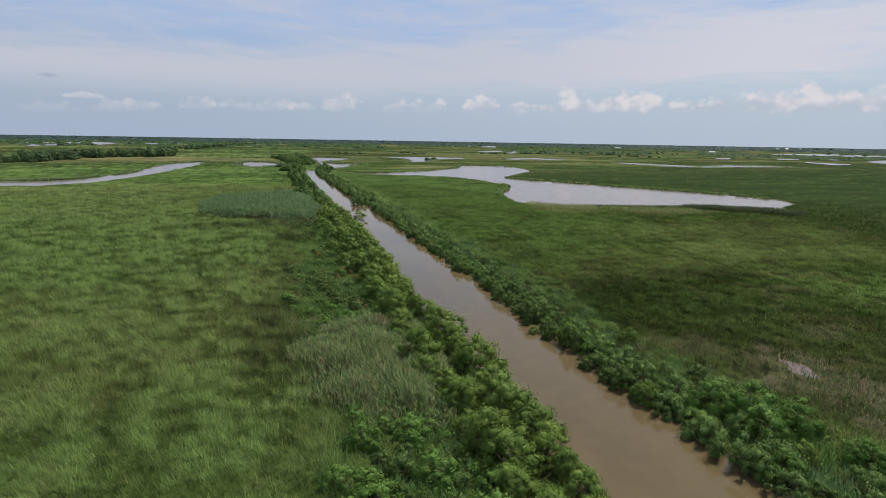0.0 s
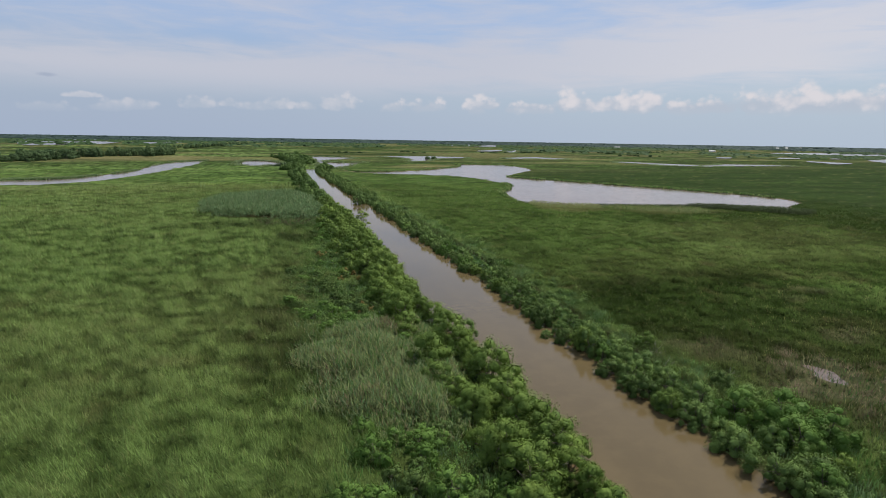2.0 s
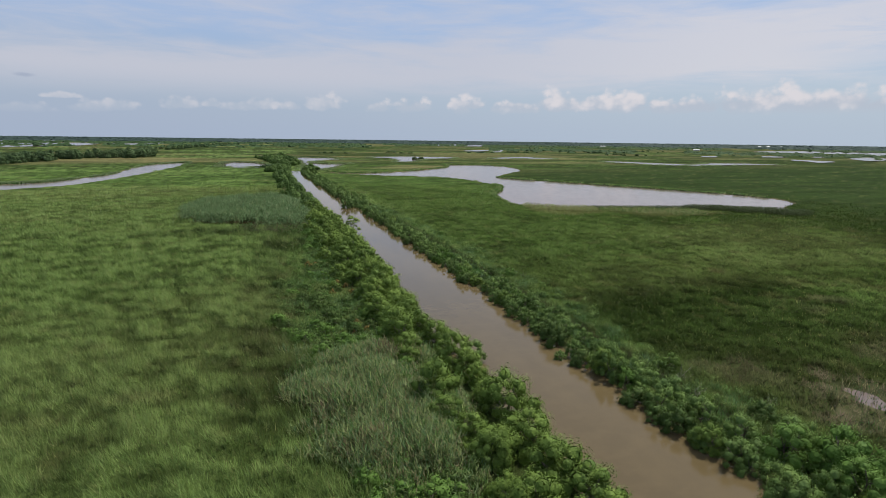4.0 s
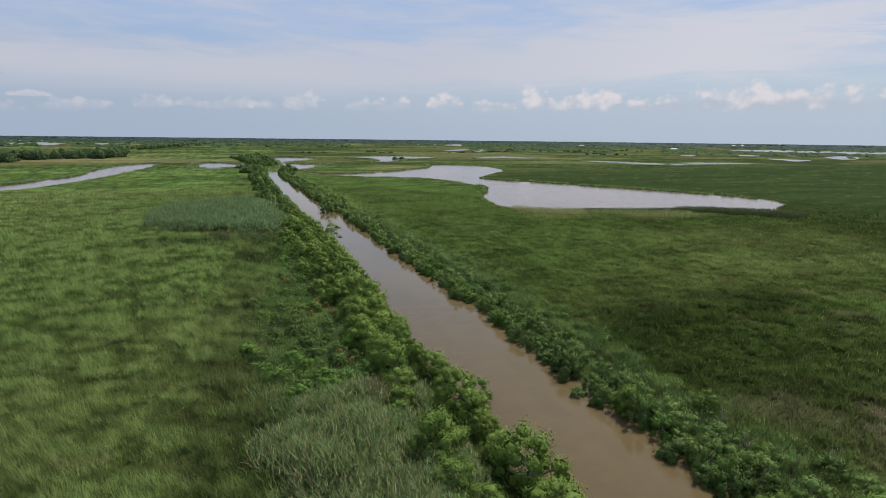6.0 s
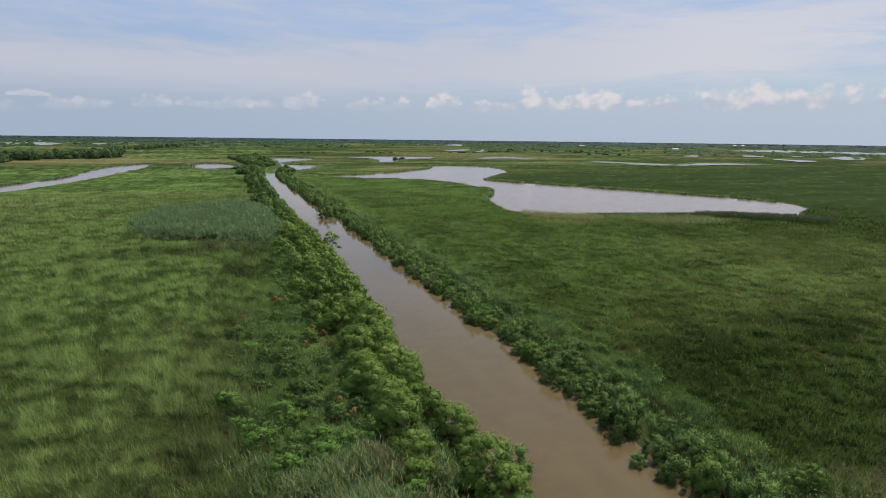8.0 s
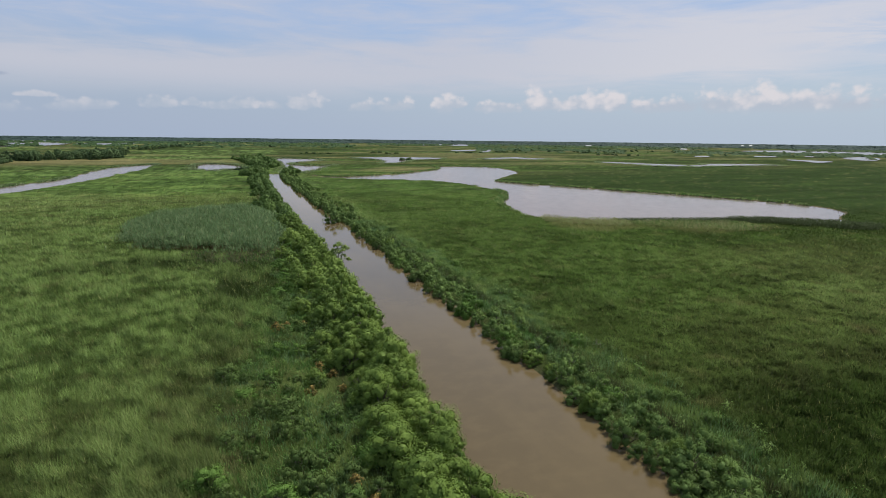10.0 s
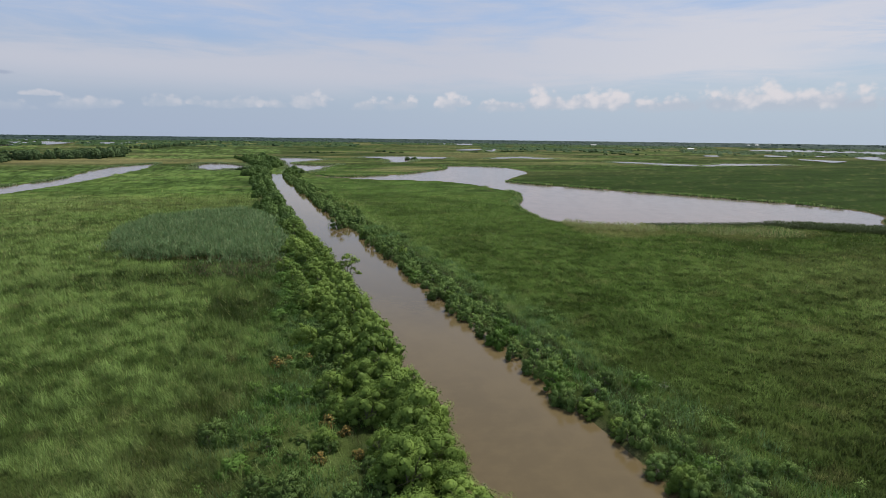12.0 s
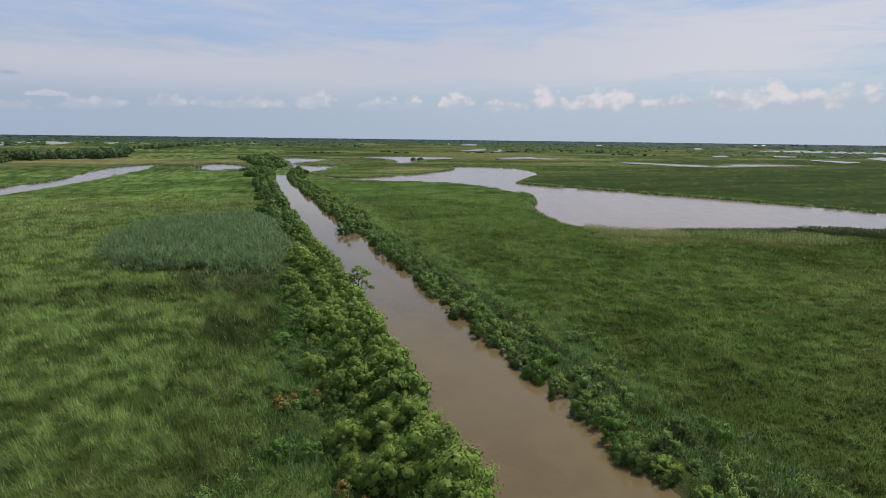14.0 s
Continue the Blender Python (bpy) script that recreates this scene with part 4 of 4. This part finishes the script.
class Kind:
    """A few plants of one kind; place() sets the next one down, the first ones themselves, later ones as copies."""

    def __init__(self, *plants):
        self.plants, self.fresh = plants, list(plants)

    def place(self, x, y, scale, z=0.25, pick=None, group="", stretch=1.0, label=""):
        ob = self.plants[rng.integers(len(self.plants)) if pick is None else pick]
        m = pose(x, y, z, rng.normal(0, 3), rng.normal(0, 3), rng.uniform(0, 360)) @ Matrix.Diagonal((scale, scale, scale * stretch, 1))
        if ob in self.fresh:
            self.fresh.remove(ob)
            ob.matrix_basis = m
        else:
            rest = ob.matrix_basis.copy()
            ob.matrix_basis = Matrix()
            made = copy_thing(ob, m)
            made.matrix_basis = m
            ob.matrix_basis = rest
            ob = made
        return tagged(ob, label, group=group)

    def done(self):
        for ob in self.fresh:
            for o in (*ob.children_recursive, ob):
                bpy.data.objects.remove(o)


W_LABEL = "rounded bright green willow shrub on the canal bank"
G_LABEL = "dense grey-green shrub on the canal bank"
D_LABEL = "dark green bushy shrub among bank grasses"
willow = Kind(*[build_plant("willow_shrub", 100 + k, 4.4, 5.2, M_WILLOW, 3600, 0.17, 14, 4, 0.55, label=W_LABEL, category="shrub") for k in range(5)])
deep = Kind(*[build_plant("willow_shrub", 110 + k, 4.6, 5.4, M_FRESH, 3200, 0.18, 14, 4, 0.55, label="tall deep green willow shrub on the canal bank", category="shrub") for k in range(2)])
fresh = Kind(*[build_plant("leafy_shrub", 120 + k, 2.2, 3.4, M_FRESH, 1100, 0.20, 10, 4, 0.55, label="low fresh green shrub beside the willows", category="shrub") for k in range(3)])
myrtle = Kind(*[build_plant("bank_shrub", 140 + k, 2.9, 3.6, M_MYRTLE, 2100, 0.165, 9, 5, 0.40, label=G_LABEL, category="shrub", plume=0.35) for k in range(5)])
dark = Kind(*[build_plant("dark_shrub", 160 + k, 1.9, 2.7, M_DARK, 1100, 0.20, 9, 5, 0.45, label=D_LABEL, category="shrub", plume=0.4) for k in range(3)])
rusty = Kind(*[build_plant("rusty_shrub", 170 + k, 1.5, 2.2, M_RUSTY, 700, 0.22, 8, 5, 0.5, label="low shrub with orange-brown withering leaves", category="shrub") for k in range(2)])
airy = Kind(*[build_plant("thin_tree", 180 + k, 5.4, 3.8, M_WILLOW, 2000, 0.24, 12, 2, 0.5, 0.45, label="thin-crowned green tree leaning over the canal", category="tree") for k in range(2)])
mid_willow = Kind(*[build_plant("bank_willow", 190 + k, 4.4, 5.2, M_WILLOW, 1000, 0.30, 15, 4, 0.6, label=W_LABEL, category="shrub") for k in range(4)])
mid_myrtle = Kind(*[build_plant("saltmarsh_shrub", 195 + k, 2.9, 3.6, M_MYRTLE, 700, 0.27, 9, 4, 0.45, label=G_LABEL, category="shrub", plume=0.3) for k in range(4)])
far_shrub = Kind(*[build_plant("bank_willow", 200 + k, 4.2, 5.4, M_BANK, 480, 0.48, 12, 3, 0.65, label=W_LABEL, category="shrub", near=False) for k in range(4)])
far_myrtle = Kind(*[build_plant("saltmarsh_shrub", 220 + k, 2.8, 4.2, M_MYRTLE, 380, 0.46, 10, 3, 0.55, label=G_LABEL, category="shrub", near=False) for k in range(4)])
far_tree = Kind(*[build_plant("far_tree", 240 + k, 9.0, 9.5, M_FAR, 330, 0.95, 9, 2, 0.7, label="dark green broad tree in the distant wood", category="tree", near=False) for k in range(4)])
far_bush = Kind(*[build_plant("far_bush", 260 + k, 3.2, 6.0, M_FAR, 130, 1.1, 9, 2, 0.7, label="dark green bush far out on the marsh", category="bush", near=False) for k in range(3)])
snag = Kind(*[build_plant("bare_shrub", 280 + k, 3.2, 3.0, M_DEAD, 0, 0.2, 16, 9, bark=M_DEAD, label="bare grey dead shrub with thin twigs", category="shrub") for k in range(2)])


def plant_west_bank():
    group = "shrubs on the west canal bank"
    y = 22.0
    while y < 455:
        near = y < 215
        kind = willow if y < 112 else mid_willow if near else far_shrub
        w = float(canal_west(y))
        s = rng.uniform(0.5, 1.22)
        kind.place(w + (0.5 if 30 < y < 74 else -0.5) - s + rng.uniform(-0.7, 0.4), y, s, group=group, stretch=rng.uniform(0.85, 1.2))
        if rng.random() < 0.9:
            kind.place(w - 5.2 + rng.uniform(-1, 1), y + rng.uniform(-1.4, 1.4), rng.uniform(0.5, 1.1), group=group, stretch=rng.uniform(0.85, 1.15))
        if y > 95 and rng.random() < 0.5:
            kind.place(w - 8.8 + rng.uniform(-1, 1), y + rng.uniform(-1.5, 1.5), rng.uniform(0.4, 0.85), group=group)
        y += rng.uniform(2.4, 4.2) if near else rng.uniform(3.2, 5.0)
    # low scrub from the willows out to the meadow
    y = 22.0
    while y < 190:
        x = float(meadow_edge(y)) + rng.uniform(0.2, 1.6)
        while x < float(canal_west(y)) - 6.0:
            v = y + rng.uniform(-1.1, 1.1)
            inside = shore_distance(np.array([x]), np.array([v]), PALE_BED)[0] > 0.4
            share = (0.28 if 92 < y < 126 else 0.52) + 0.22 * min(1.0, (x - float(meadow_edge(y))) / 5)
            if not inside and rng.random() < share:
                kind = fresh if vnoise(x, v, 9.0, 55) + rng.normal(0, 0.12) > 0.50 else dark
                kind.place(x, v, rng.uniform(0.55, 1.1), group="low shrubs beside the meadow", stretch=rng.uniform(0.8, 1.15))
            x += rng.uniform(1.7, 2.7)
        y += rng.uniform(1.9, 2.5)
    for x, v, s in ((5.2, 118.5, 1.1), (6.4, 119.6, 0.8), (9.1, 104.5, 0.8), (10.4, 102.2, 0.7), (10.9, 98.4, 0.6), (7.7, 98.6, 0.7), (17.9, 98.2, 0.9), (8.8, 120.4, 0.5), (10.0, 116.4, 0.65), (11.4, 115.4, 0.55), (9.5, 82.2, 0.7), (10.4, 79.4, 0.65), (8.5, 79.0, 0.5), (9.1, 103.8, 0.5)):
        rusty.place(x, v, s, group="withering shrubs")
    for x, v, s in ((6.0, 51.0, 0.6), (9.4, 58.0, 0.7), (7.2, 63.5, 0.5), (10.8, 49.5, 0.7), (10.2, 62.5, 0.85), (12.8, 57.5, 0.8), (12.4, 66.0, 0.8),
                    (8.2, 47.5, 0.8), (5.0, 47.0, 0.7), (13.2, 51.0, 0.9), (4.2, 62.5, 0.6), (8.8, 52.5, 0.6)):
        fresh.place(x, v, s, group="low shrubs beside the meadow")
    for x, v, s in ((9.6, 138.4, 1.05), (12.5, 139.0, 1.0), (13.2, 126.0, 0.95)):
        mid_willow.place(x, v, s, group=group)
    for x, v, s in ((15.9, 105.2, 1.2), (12.6, 103.6, 0.9), (13.4, 110.8, 0.85), (15.2, 99.3, 0.9), (14.4, 95.0, 0.85), (13.0, 88.5, 0.9)):
        willow.place(x, v, s, group=group)
    airy.place(18.4, 152.5, 1.2,  group="thin trees by the canal")
    airy.place(17.0, 104.0, 0.95, group="thin trees by the canal")
    myrtle.place(20.9, 66.6, 0.95, stretch=1.15, label="round dark shrub overhanging the canal", group="shrubs on the west canal bank")


def plant_east_bank():
    group = "shrubs on the east canal bank"
    y = 16.0
    while y < 455:
        near = y < 200
        kind = myrtle if y < 95 else mid_myrtle if near else far_myrtle
        e = float(canal_east(y))
        for off, chance in ((0.3, 0.99), (2.7, 0.85), (5.1, 0.7), (7.4, 0.45), (9.6, 0.2)):
            if rng.random() < chance:
                s = rng.uniform(0.7 if off < 1 else 0.5, 1.15) * (1 - 0.2 * min(1, max(0, (y - 60) / 30))) * (1.0 if off < 4 else 0.75)
                u = rng.random() if near else 1.0
                pick, k = (fresh, 1.2) if u < 0.06 else (willow if y < 95 else mid_willow, 0.65) if u < 0.17 else (dark, 1.5) if u < 0.30 else (kind, 1.0)
                pick.place(e + off + rng.uniform(-0.9, 0.9), y + rng.uniform(-1, 1), s * k, z=-0.1 if off < 1 else 0.25, group=group, stretch=rng.uniform(0.8, 1.35))
        y += rng.uniform(2.1, 3.3) if near else rng.uniform(2.8, 5.4)
    # rounded bushes that stand out into the water, with bare bank between them
    for x, v, s in ((31.6, 64.6, 0.55), (33.0, 73.4, 0.75), (33.2, 78.9, 0.7), (33.2, 48.6, 0.8), (34.0, 44.3, 0.85), (34.8, 36.4, 0.95),
                    (34.6, 53.2, 0.7), (34.9, 39.8, 0.7), (33.9, 86.0, 0.8), (32.6, 119.0, 0.8), (32.2, 102.0, 0.9), (33.0, 109.0, 0.8)):
        myrtle.place(x, v, s, z=-0.25, group=group, stretch=rng.uniform(0.9, 1.1))
    for x, v, s in ((25.6, 216.5, 1.15), (30.4, 197.0, 0.75), (32.2, 177.0, 1.0), (30.6, 151.0, 0.45), (32.3, 131.5, 0.8), (31.6, 157.5, 0.8),
                    (33.4, 142.0, 0.85), (29.0, 222.0, 1.0), (27.2, 252.0, 1.0)):
        mid_myrtle.place(x, v, s * 1.35, z=-0.25, group=group, stretch=rng.uniform(0.95, 1.15))
    for x, v, s in ((41.0, 37.5, 1.0), (38.6, 40.0, 0.85), (43.4, 34.8, 0.8), (39.5, 34.5, 0.8), (36.6, 29.5, 0.6), (44.5, 29.0, 0.6)):
        deep.place(x, v, s, group=group)
    for x, v, s in ((41.2, 54.6, 0.9), (39.6, 50.8, 0.8), (45.0, 47.0, 0.7), (44.0, 101.0, 0.6), (19.1, 91.3, 0.45)):
        snag.place(x, v, s, group="dead shrubs")


def plant_far():
    line = [(-260, 500), (-222, 560), (-213, 629), (-205, 715), (-140, 725), (-165, 850), (-187, 1120), (-150, 1500), (-116, 1920)]
    for (ax, ay), (bx, by) in zip(line, line[1:]):
        n = int(math.hypot(bx - ax, by - ay) / (4.2 if by < 900 else 13))
        for k in range(n):
            t = (k + rng.random()) / n
            for _ in range(2 if by < 900 else 1):
                far_tree.place(ax + (bx - ax) * t - rng.uniform(-4, 42), ay + (by - ay) * t + rng.uniform(-8, 30), rng.uniform(0.75, 1.35) * (1 if by < 900 else 0.8),
                               group="distant wood")
    for _ in range(95):
        v = rng.uniform(435, 745)
        mid = np.interp(v, [435, 500, 560, 650, 745], [-3, 6, 12, 6, -6])
        wide = np.interp(v, [435, 500, 560, 650, 745], [3, 7, 10, 14, 18])
        far_shrub.place(mid + rng.uniform(-1, 1) * wide, v, rng.uniform(0.8, 1.55) * (0.9 if v < 500 else 1.3), group="trees at the end of the canal",
                        label="tall green willow at the canal's end")
    for x, y, k in ((25, 446, 1.5), (28, 455, 1.7), (32, 462, 1.2), (23, 440, 1.2)):
        far_shrub.place(x, y, k, group="trees at the end of the canal", label="tall green willow at the canal's end")
    spots = [(94, 953, 8, 25), (222, 1035, 7, 14), (236, 969, 6, 14), (385, 1021, 10, 22), (498, 1075, 16, 40), (180, 682, 7, 10),
             (-5, 500, 8, 9), (700, 1100, 22, 90), (900, 1250, 26, 120),
             (620, 900, 8, 60), (1100, 1150, 20, 130)]
    for x, y, n, reach in spots:
        for _ in range(n):
            far_bush.place(x + rng.normal(0, reach * 0.5), y + rng.normal(0, reach * 0.35), rng.uniform(0.6, 1.3), group="bushes out on the marsh")


plant_west_bank()
plant_east_bank()
plant_far()
for k in (willow, deep, mid_willow, fresh, myrtle, mid_myrtle, dark, rusty, airy, far_shrub, far_myrtle, far_tree, far_bush, snag):
    k.done()


def build_thicket():
    """Low broad-leaved growth between the shrubs of both banks, in ragged mounds that run out into the meadows."""
    label = "low tangle of leafy green plants between the bank shrubs"
    for n, side, mat, seed, leaves in ((560, -1, M_FORB_LEAF, 5, 75), (420, -1, M_FRESH, 6, 75), (300, -1, M_DARK, 9, 70),
                                       (200, 1, M_FORB_LEAF, 7, 60), (300, 1, M_DARK, 10, 80), (430, 1, M_MYRTLE, 8, 80)):
        y = rng.uniform(15, 215, n)
        u = rng.uniform(0, 1, n)
        edge = 8 + 16 * fbm(y, y * 0 + seed, 12, 5) if side < 0 else 6 + 9 * fbm(y, y * 0 + seed, 12, 6)
        x = canal_west(y) - 0.5 - u * edge if side < 0 else canal_east(y) + 0.6 + u * edge
        ok = shore_distance(x, y, PALE_BED) < 1.0
        ok &= (u * edge > (6.0 if side < 0 else 2.5)) | (rng.uniform(0, 1, n) < 0.7)
        x, y = x[ok], y[ok]
        rad = rng.uniform(0.5, 1.25, len(x))
        tall = rng.uniform(0.5, 1.35, len(x)) * (0.7 + 0.4 * rad)
        lobes = [((px, py, 0.2 + 0.2 * t), (q, q, t)) for px, py, q, t in zip(x, y, rad, tall)]
        corners, normals = leaf_cloud(rng, lobes, leaves * len(lobes), 0.18, 0.45, 0.5, 0.25, 14)
        ob = tagged(flat_mesh("bank_thicket", corners, 4, mat), label, "undergrowth", kind="stuff")
        set_normals(ob, normals)
    for n, side, mat, seed in ((17000, -1, M_FERN, 6), (9000, -1, M_REED, 9), (11000, 1, M_REED, 8), (6000, 1, M_FERN, 11)):
        y = rng.uniform(15, 215, n)
        u = rng.uniform(0, 1, n)
        edge = canal_west(y) - meadow_edge(y) + 4 * fbm(y, y * 0 + seed, 6, 5) - 2 if side < 0 else 5 + 9 * fbm(y, y * 0 + seed, 12, 6)
        x = canal_west(y) - 0.3 - u * edge if side < 0 else canal_east(y) + 0.3 + u * edge
        ok = (shore_distance(x, y, PALE_BED) < 0) & (fbm(x, y, 4.5, 90 + seed) > 0.42)
        ok &= u * edge > (6.0 if side < 0 else 2.5)
        x, y = x[ok], y[ok]
        h = 0.35 + 0.95 * fbm(x, y, 3.0, 91)
        tri = blades(x, y, np.full(len(x), 0.25), h, np.full(len(x), 0.085), np.full(len(x), 0.55), 6, 0.30, (-0.35, -0.3))
        ob = tagged(flat_mesh("tall_sedge", tri.reshape(-1, 3), 3, mat), "tall green sedge along the edge of the bank shrubs", "sedge", kind="stuff")
        set_normals(ob, grass_normals(tri, 0.8, 0.5))


build_thicket()


def build_driftwood(points, thick, label):
    branch = tagged(new("driftwood"), label, "branch", group="drowned branches")
    bm = bmesh.new()
    tube(bm, [Vector(p) - Vector(points[0]) for p in points], [thick, thick * 0.8, thick * 0.45, thick * 0.2], 7)
    part("stem", bm, M_DEAD, branch)
    for k, (way, long) in enumerate((((0.4, 0.7, 0.35), 0.7), ((0.5, -0.6, 0.3), 0.5))):
        foot = Vector(points[k + 1]) - Vector(points[0])
        bm = bmesh.new()
        tube(bm, [foot, foot + Vector(way) * long * 0.6, foot + Vector(way) * long + Vector((0, 0, 0.1))], [thick * 0.5, thick * 0.35, thick * 0.12], 6)
        part("twig", bm, M_DEAD, branch)
    branch.matrix_basis = pose(*points[0])


build_driftwood([(18.6, 73.0, 0.1), (19.2, 73.3, 0.55), (19.7, 73.6, 0.9), (20.1, 73.8, 1.2)], 0.03, "bleached dead branch standing over the canal")
build_driftwood([(35.0, 61.4, 0.3), (34.2, 60.9, 0.55), (33.4, 60.3, 0.35), (32.6, 59.9, -0.05)], 0.045, "bleached dead branch reaching into the canal")


def build_far_woods():
    """Woods on the skyline: thousands of small crowns in long belts."""
    quads, near_by = [], []
    for belt, (y0, az0, az1, n, h) in enumerate(((1700, -30, 10, 300, 5), (2400, -32, 70, 2100, 5), (3100, -32, 70, 3000, 6.5), (4500, -34, 72, 4200, 15),
                                                 (1500, 22, 66, 800, 4))):
        az = np.radians(rng.uniform(az0, az1, n))
        r = y0 * (1 + rng.normal(0, 0.07, n))
        keep = fbm(np.degrees(az) * 10, az * 0 + belt * 40, 60, 95) > (0.1 if y0 > 4000 else 0.38)
        az, r = az[keep], r[keep]
        c = np.stack([r * np.sin(az), r * np.cos(az), np.full(len(r), 0.0)], -1)
        for _ in range(5):
            tall = h * rng.uniform(0.4, 1.0, (len(r), 1))
            half = h * rng.uniform(0.6, 1.5, (len(r), 1))
            turn = rng.uniform(-0.7, 0.7, (len(r), 1))
            s = np.concatenate([np.cos(turn), np.sin(turn), 0 * turn], 1) * half
            back = np.concatenate([-np.sin(turn), np.cos(turn), 0 * turn], 1) * tall * 1.6
            at = c + rng.normal(0, h * 0.5, (len(r), 3)) * (1, 1, 0)
            up = np.array([0, 0, 1.0]) * tall
            (quads if y0 > 3000 else near_by).append(np.stack([at - s, at + s * 1.1, at + s * 0.5 + up + back, at - s * 0.6 + up * 0.9 + back], 1))
    n = 13000
    az, r = np.radians(rng.uniform(-34, 72, n)), rng.uniform(2900, 4880, n)
    keep = fbm(r * np.sin(az) * 0.4, r * np.cos(az), 260, 97) > 0.38
    az, r = az[keep], r[keep]
    c = np.stack([r * np.sin(az), r * np.cos(az), 0 * r], -1)
    for _ in range(2):
        tall, half = rng.uniform(2, 6.5, (len(r), 1)), rng.uniform(8, 22, (len(r), 1))
        s = np.stack([np.cos(az), -np.sin(az), 0 * az], -1) * half
        back = np.stack([np.sin(az), np.cos(az), 0 * az], -1) * tall * 1.5
        at = c + rng.normal(0, 8, (len(r), 3)) * (1, 1, 0)
        up = np.array([0, 0, 1.0]) * tall
        quads.append(np.stack([at - s, at + s, at + s * 0.6 + up + back, at - s * 0.5 + up * 0.8 + back], 1))
    scrub = np.concatenate(near_by)
    woods = np.concatenate(quads)
    ob = tagged(flat_mesh("marsh_scrub", scrub.reshape(-1, 3), 4, M_SCRUB), "low green scrub scattered far across the marsh", "scrub", kind="stuff")
    set_normals(ob, np.repeat(np.array([0, -0.2, 1.0]) + rng.normal(0, 0.4, (len(scrub), 3)), 4, 0))
    ob = tagged(flat_mesh("far_woods", woods.reshape(-1, 3), 4, M_HAZY_WOODS), "dark belts of woodland along the horizon", "woods", kind="stuff")
    set_normals(ob, np.repeat(np.array([0, -0.4, 0.9]) + rng.normal(0, 0.3, (len(woods), 3)), 4, 0))


build_far_woods()


# ---- buildings far out ----
def build_house(x, y, length, depth, tall, turn, label):
    house = tagged(new("farm_building"), label, "building", group="distant buildings")
    bm = bmesh.new()
    bmesh.ops.create_cube(bm, size=1, matrix=Matrix.Translation((0, 0, tall / 2)) @ Matrix.Diagonal((length, depth, tall, 1)))
    part("wall", bm, M_WHITE, house).data.polygons.foreach_set("use_smooth", [False] * 6)
    bm = bmesh.new()
    l, d, r = length / 2 + 0.5, depth / 2 + 0.5, tall + depth * 0.28
    vs = [bm.verts.new(p) for p in ((-l, -d, tall), (l, -d, tall), (l, d, tall), (-l, d, tall), (-l, 0, r), (l, 0, r))]
    for f in ((0, 1, 5, 4), (2, 3, 4, 5), (0, 4, 3), (1, 2, 5), (0, 3, 2, 1)):
        bm.faces.new([vs[k] for k in f])
    roof = part("roof", bm, M_ROOF, house)
    roof.data.polygons.foreach_set("use_smooth", [False] * 5)
    for k in range(max(2, int(length / 6))):
        bm = bmesh.new()
        px = -length / 2 + length * (k + 0.5) / max(2, int(length / 6))
        bmesh.ops.create_cube(bm, size=1, matrix=Matrix.Translation((px, -depth / 2 - 0.03, tall * 0.55)) @ Matrix.Diagonal((1.6, 0.12, tall * 0.4, 1)))
        part("window", bm, M_GLASS, house).data.polygons.foreach_set("use_smooth", [False] * 6)
    house.matrix_basis = pose(x, y, 0.2, 0, 0, turn)


build_house(1444, 2205, 24, 10, 3, -33, "long white building far across the marsh")
build_house(1280, 1436, 18, 8, 2.4, -42, "low white shed far across the marsh")
for bx, by, bl, bt in ((2740, 2560, 14, 4), (2820, 2570, 9, 6), (2890, 2640, 10, 5), (2990, 2670, 10, 4), (3090, 2720, 9, 5)):
    build_house(bx, by, bl, 16, bt, -47, "pale block on the far horizon")
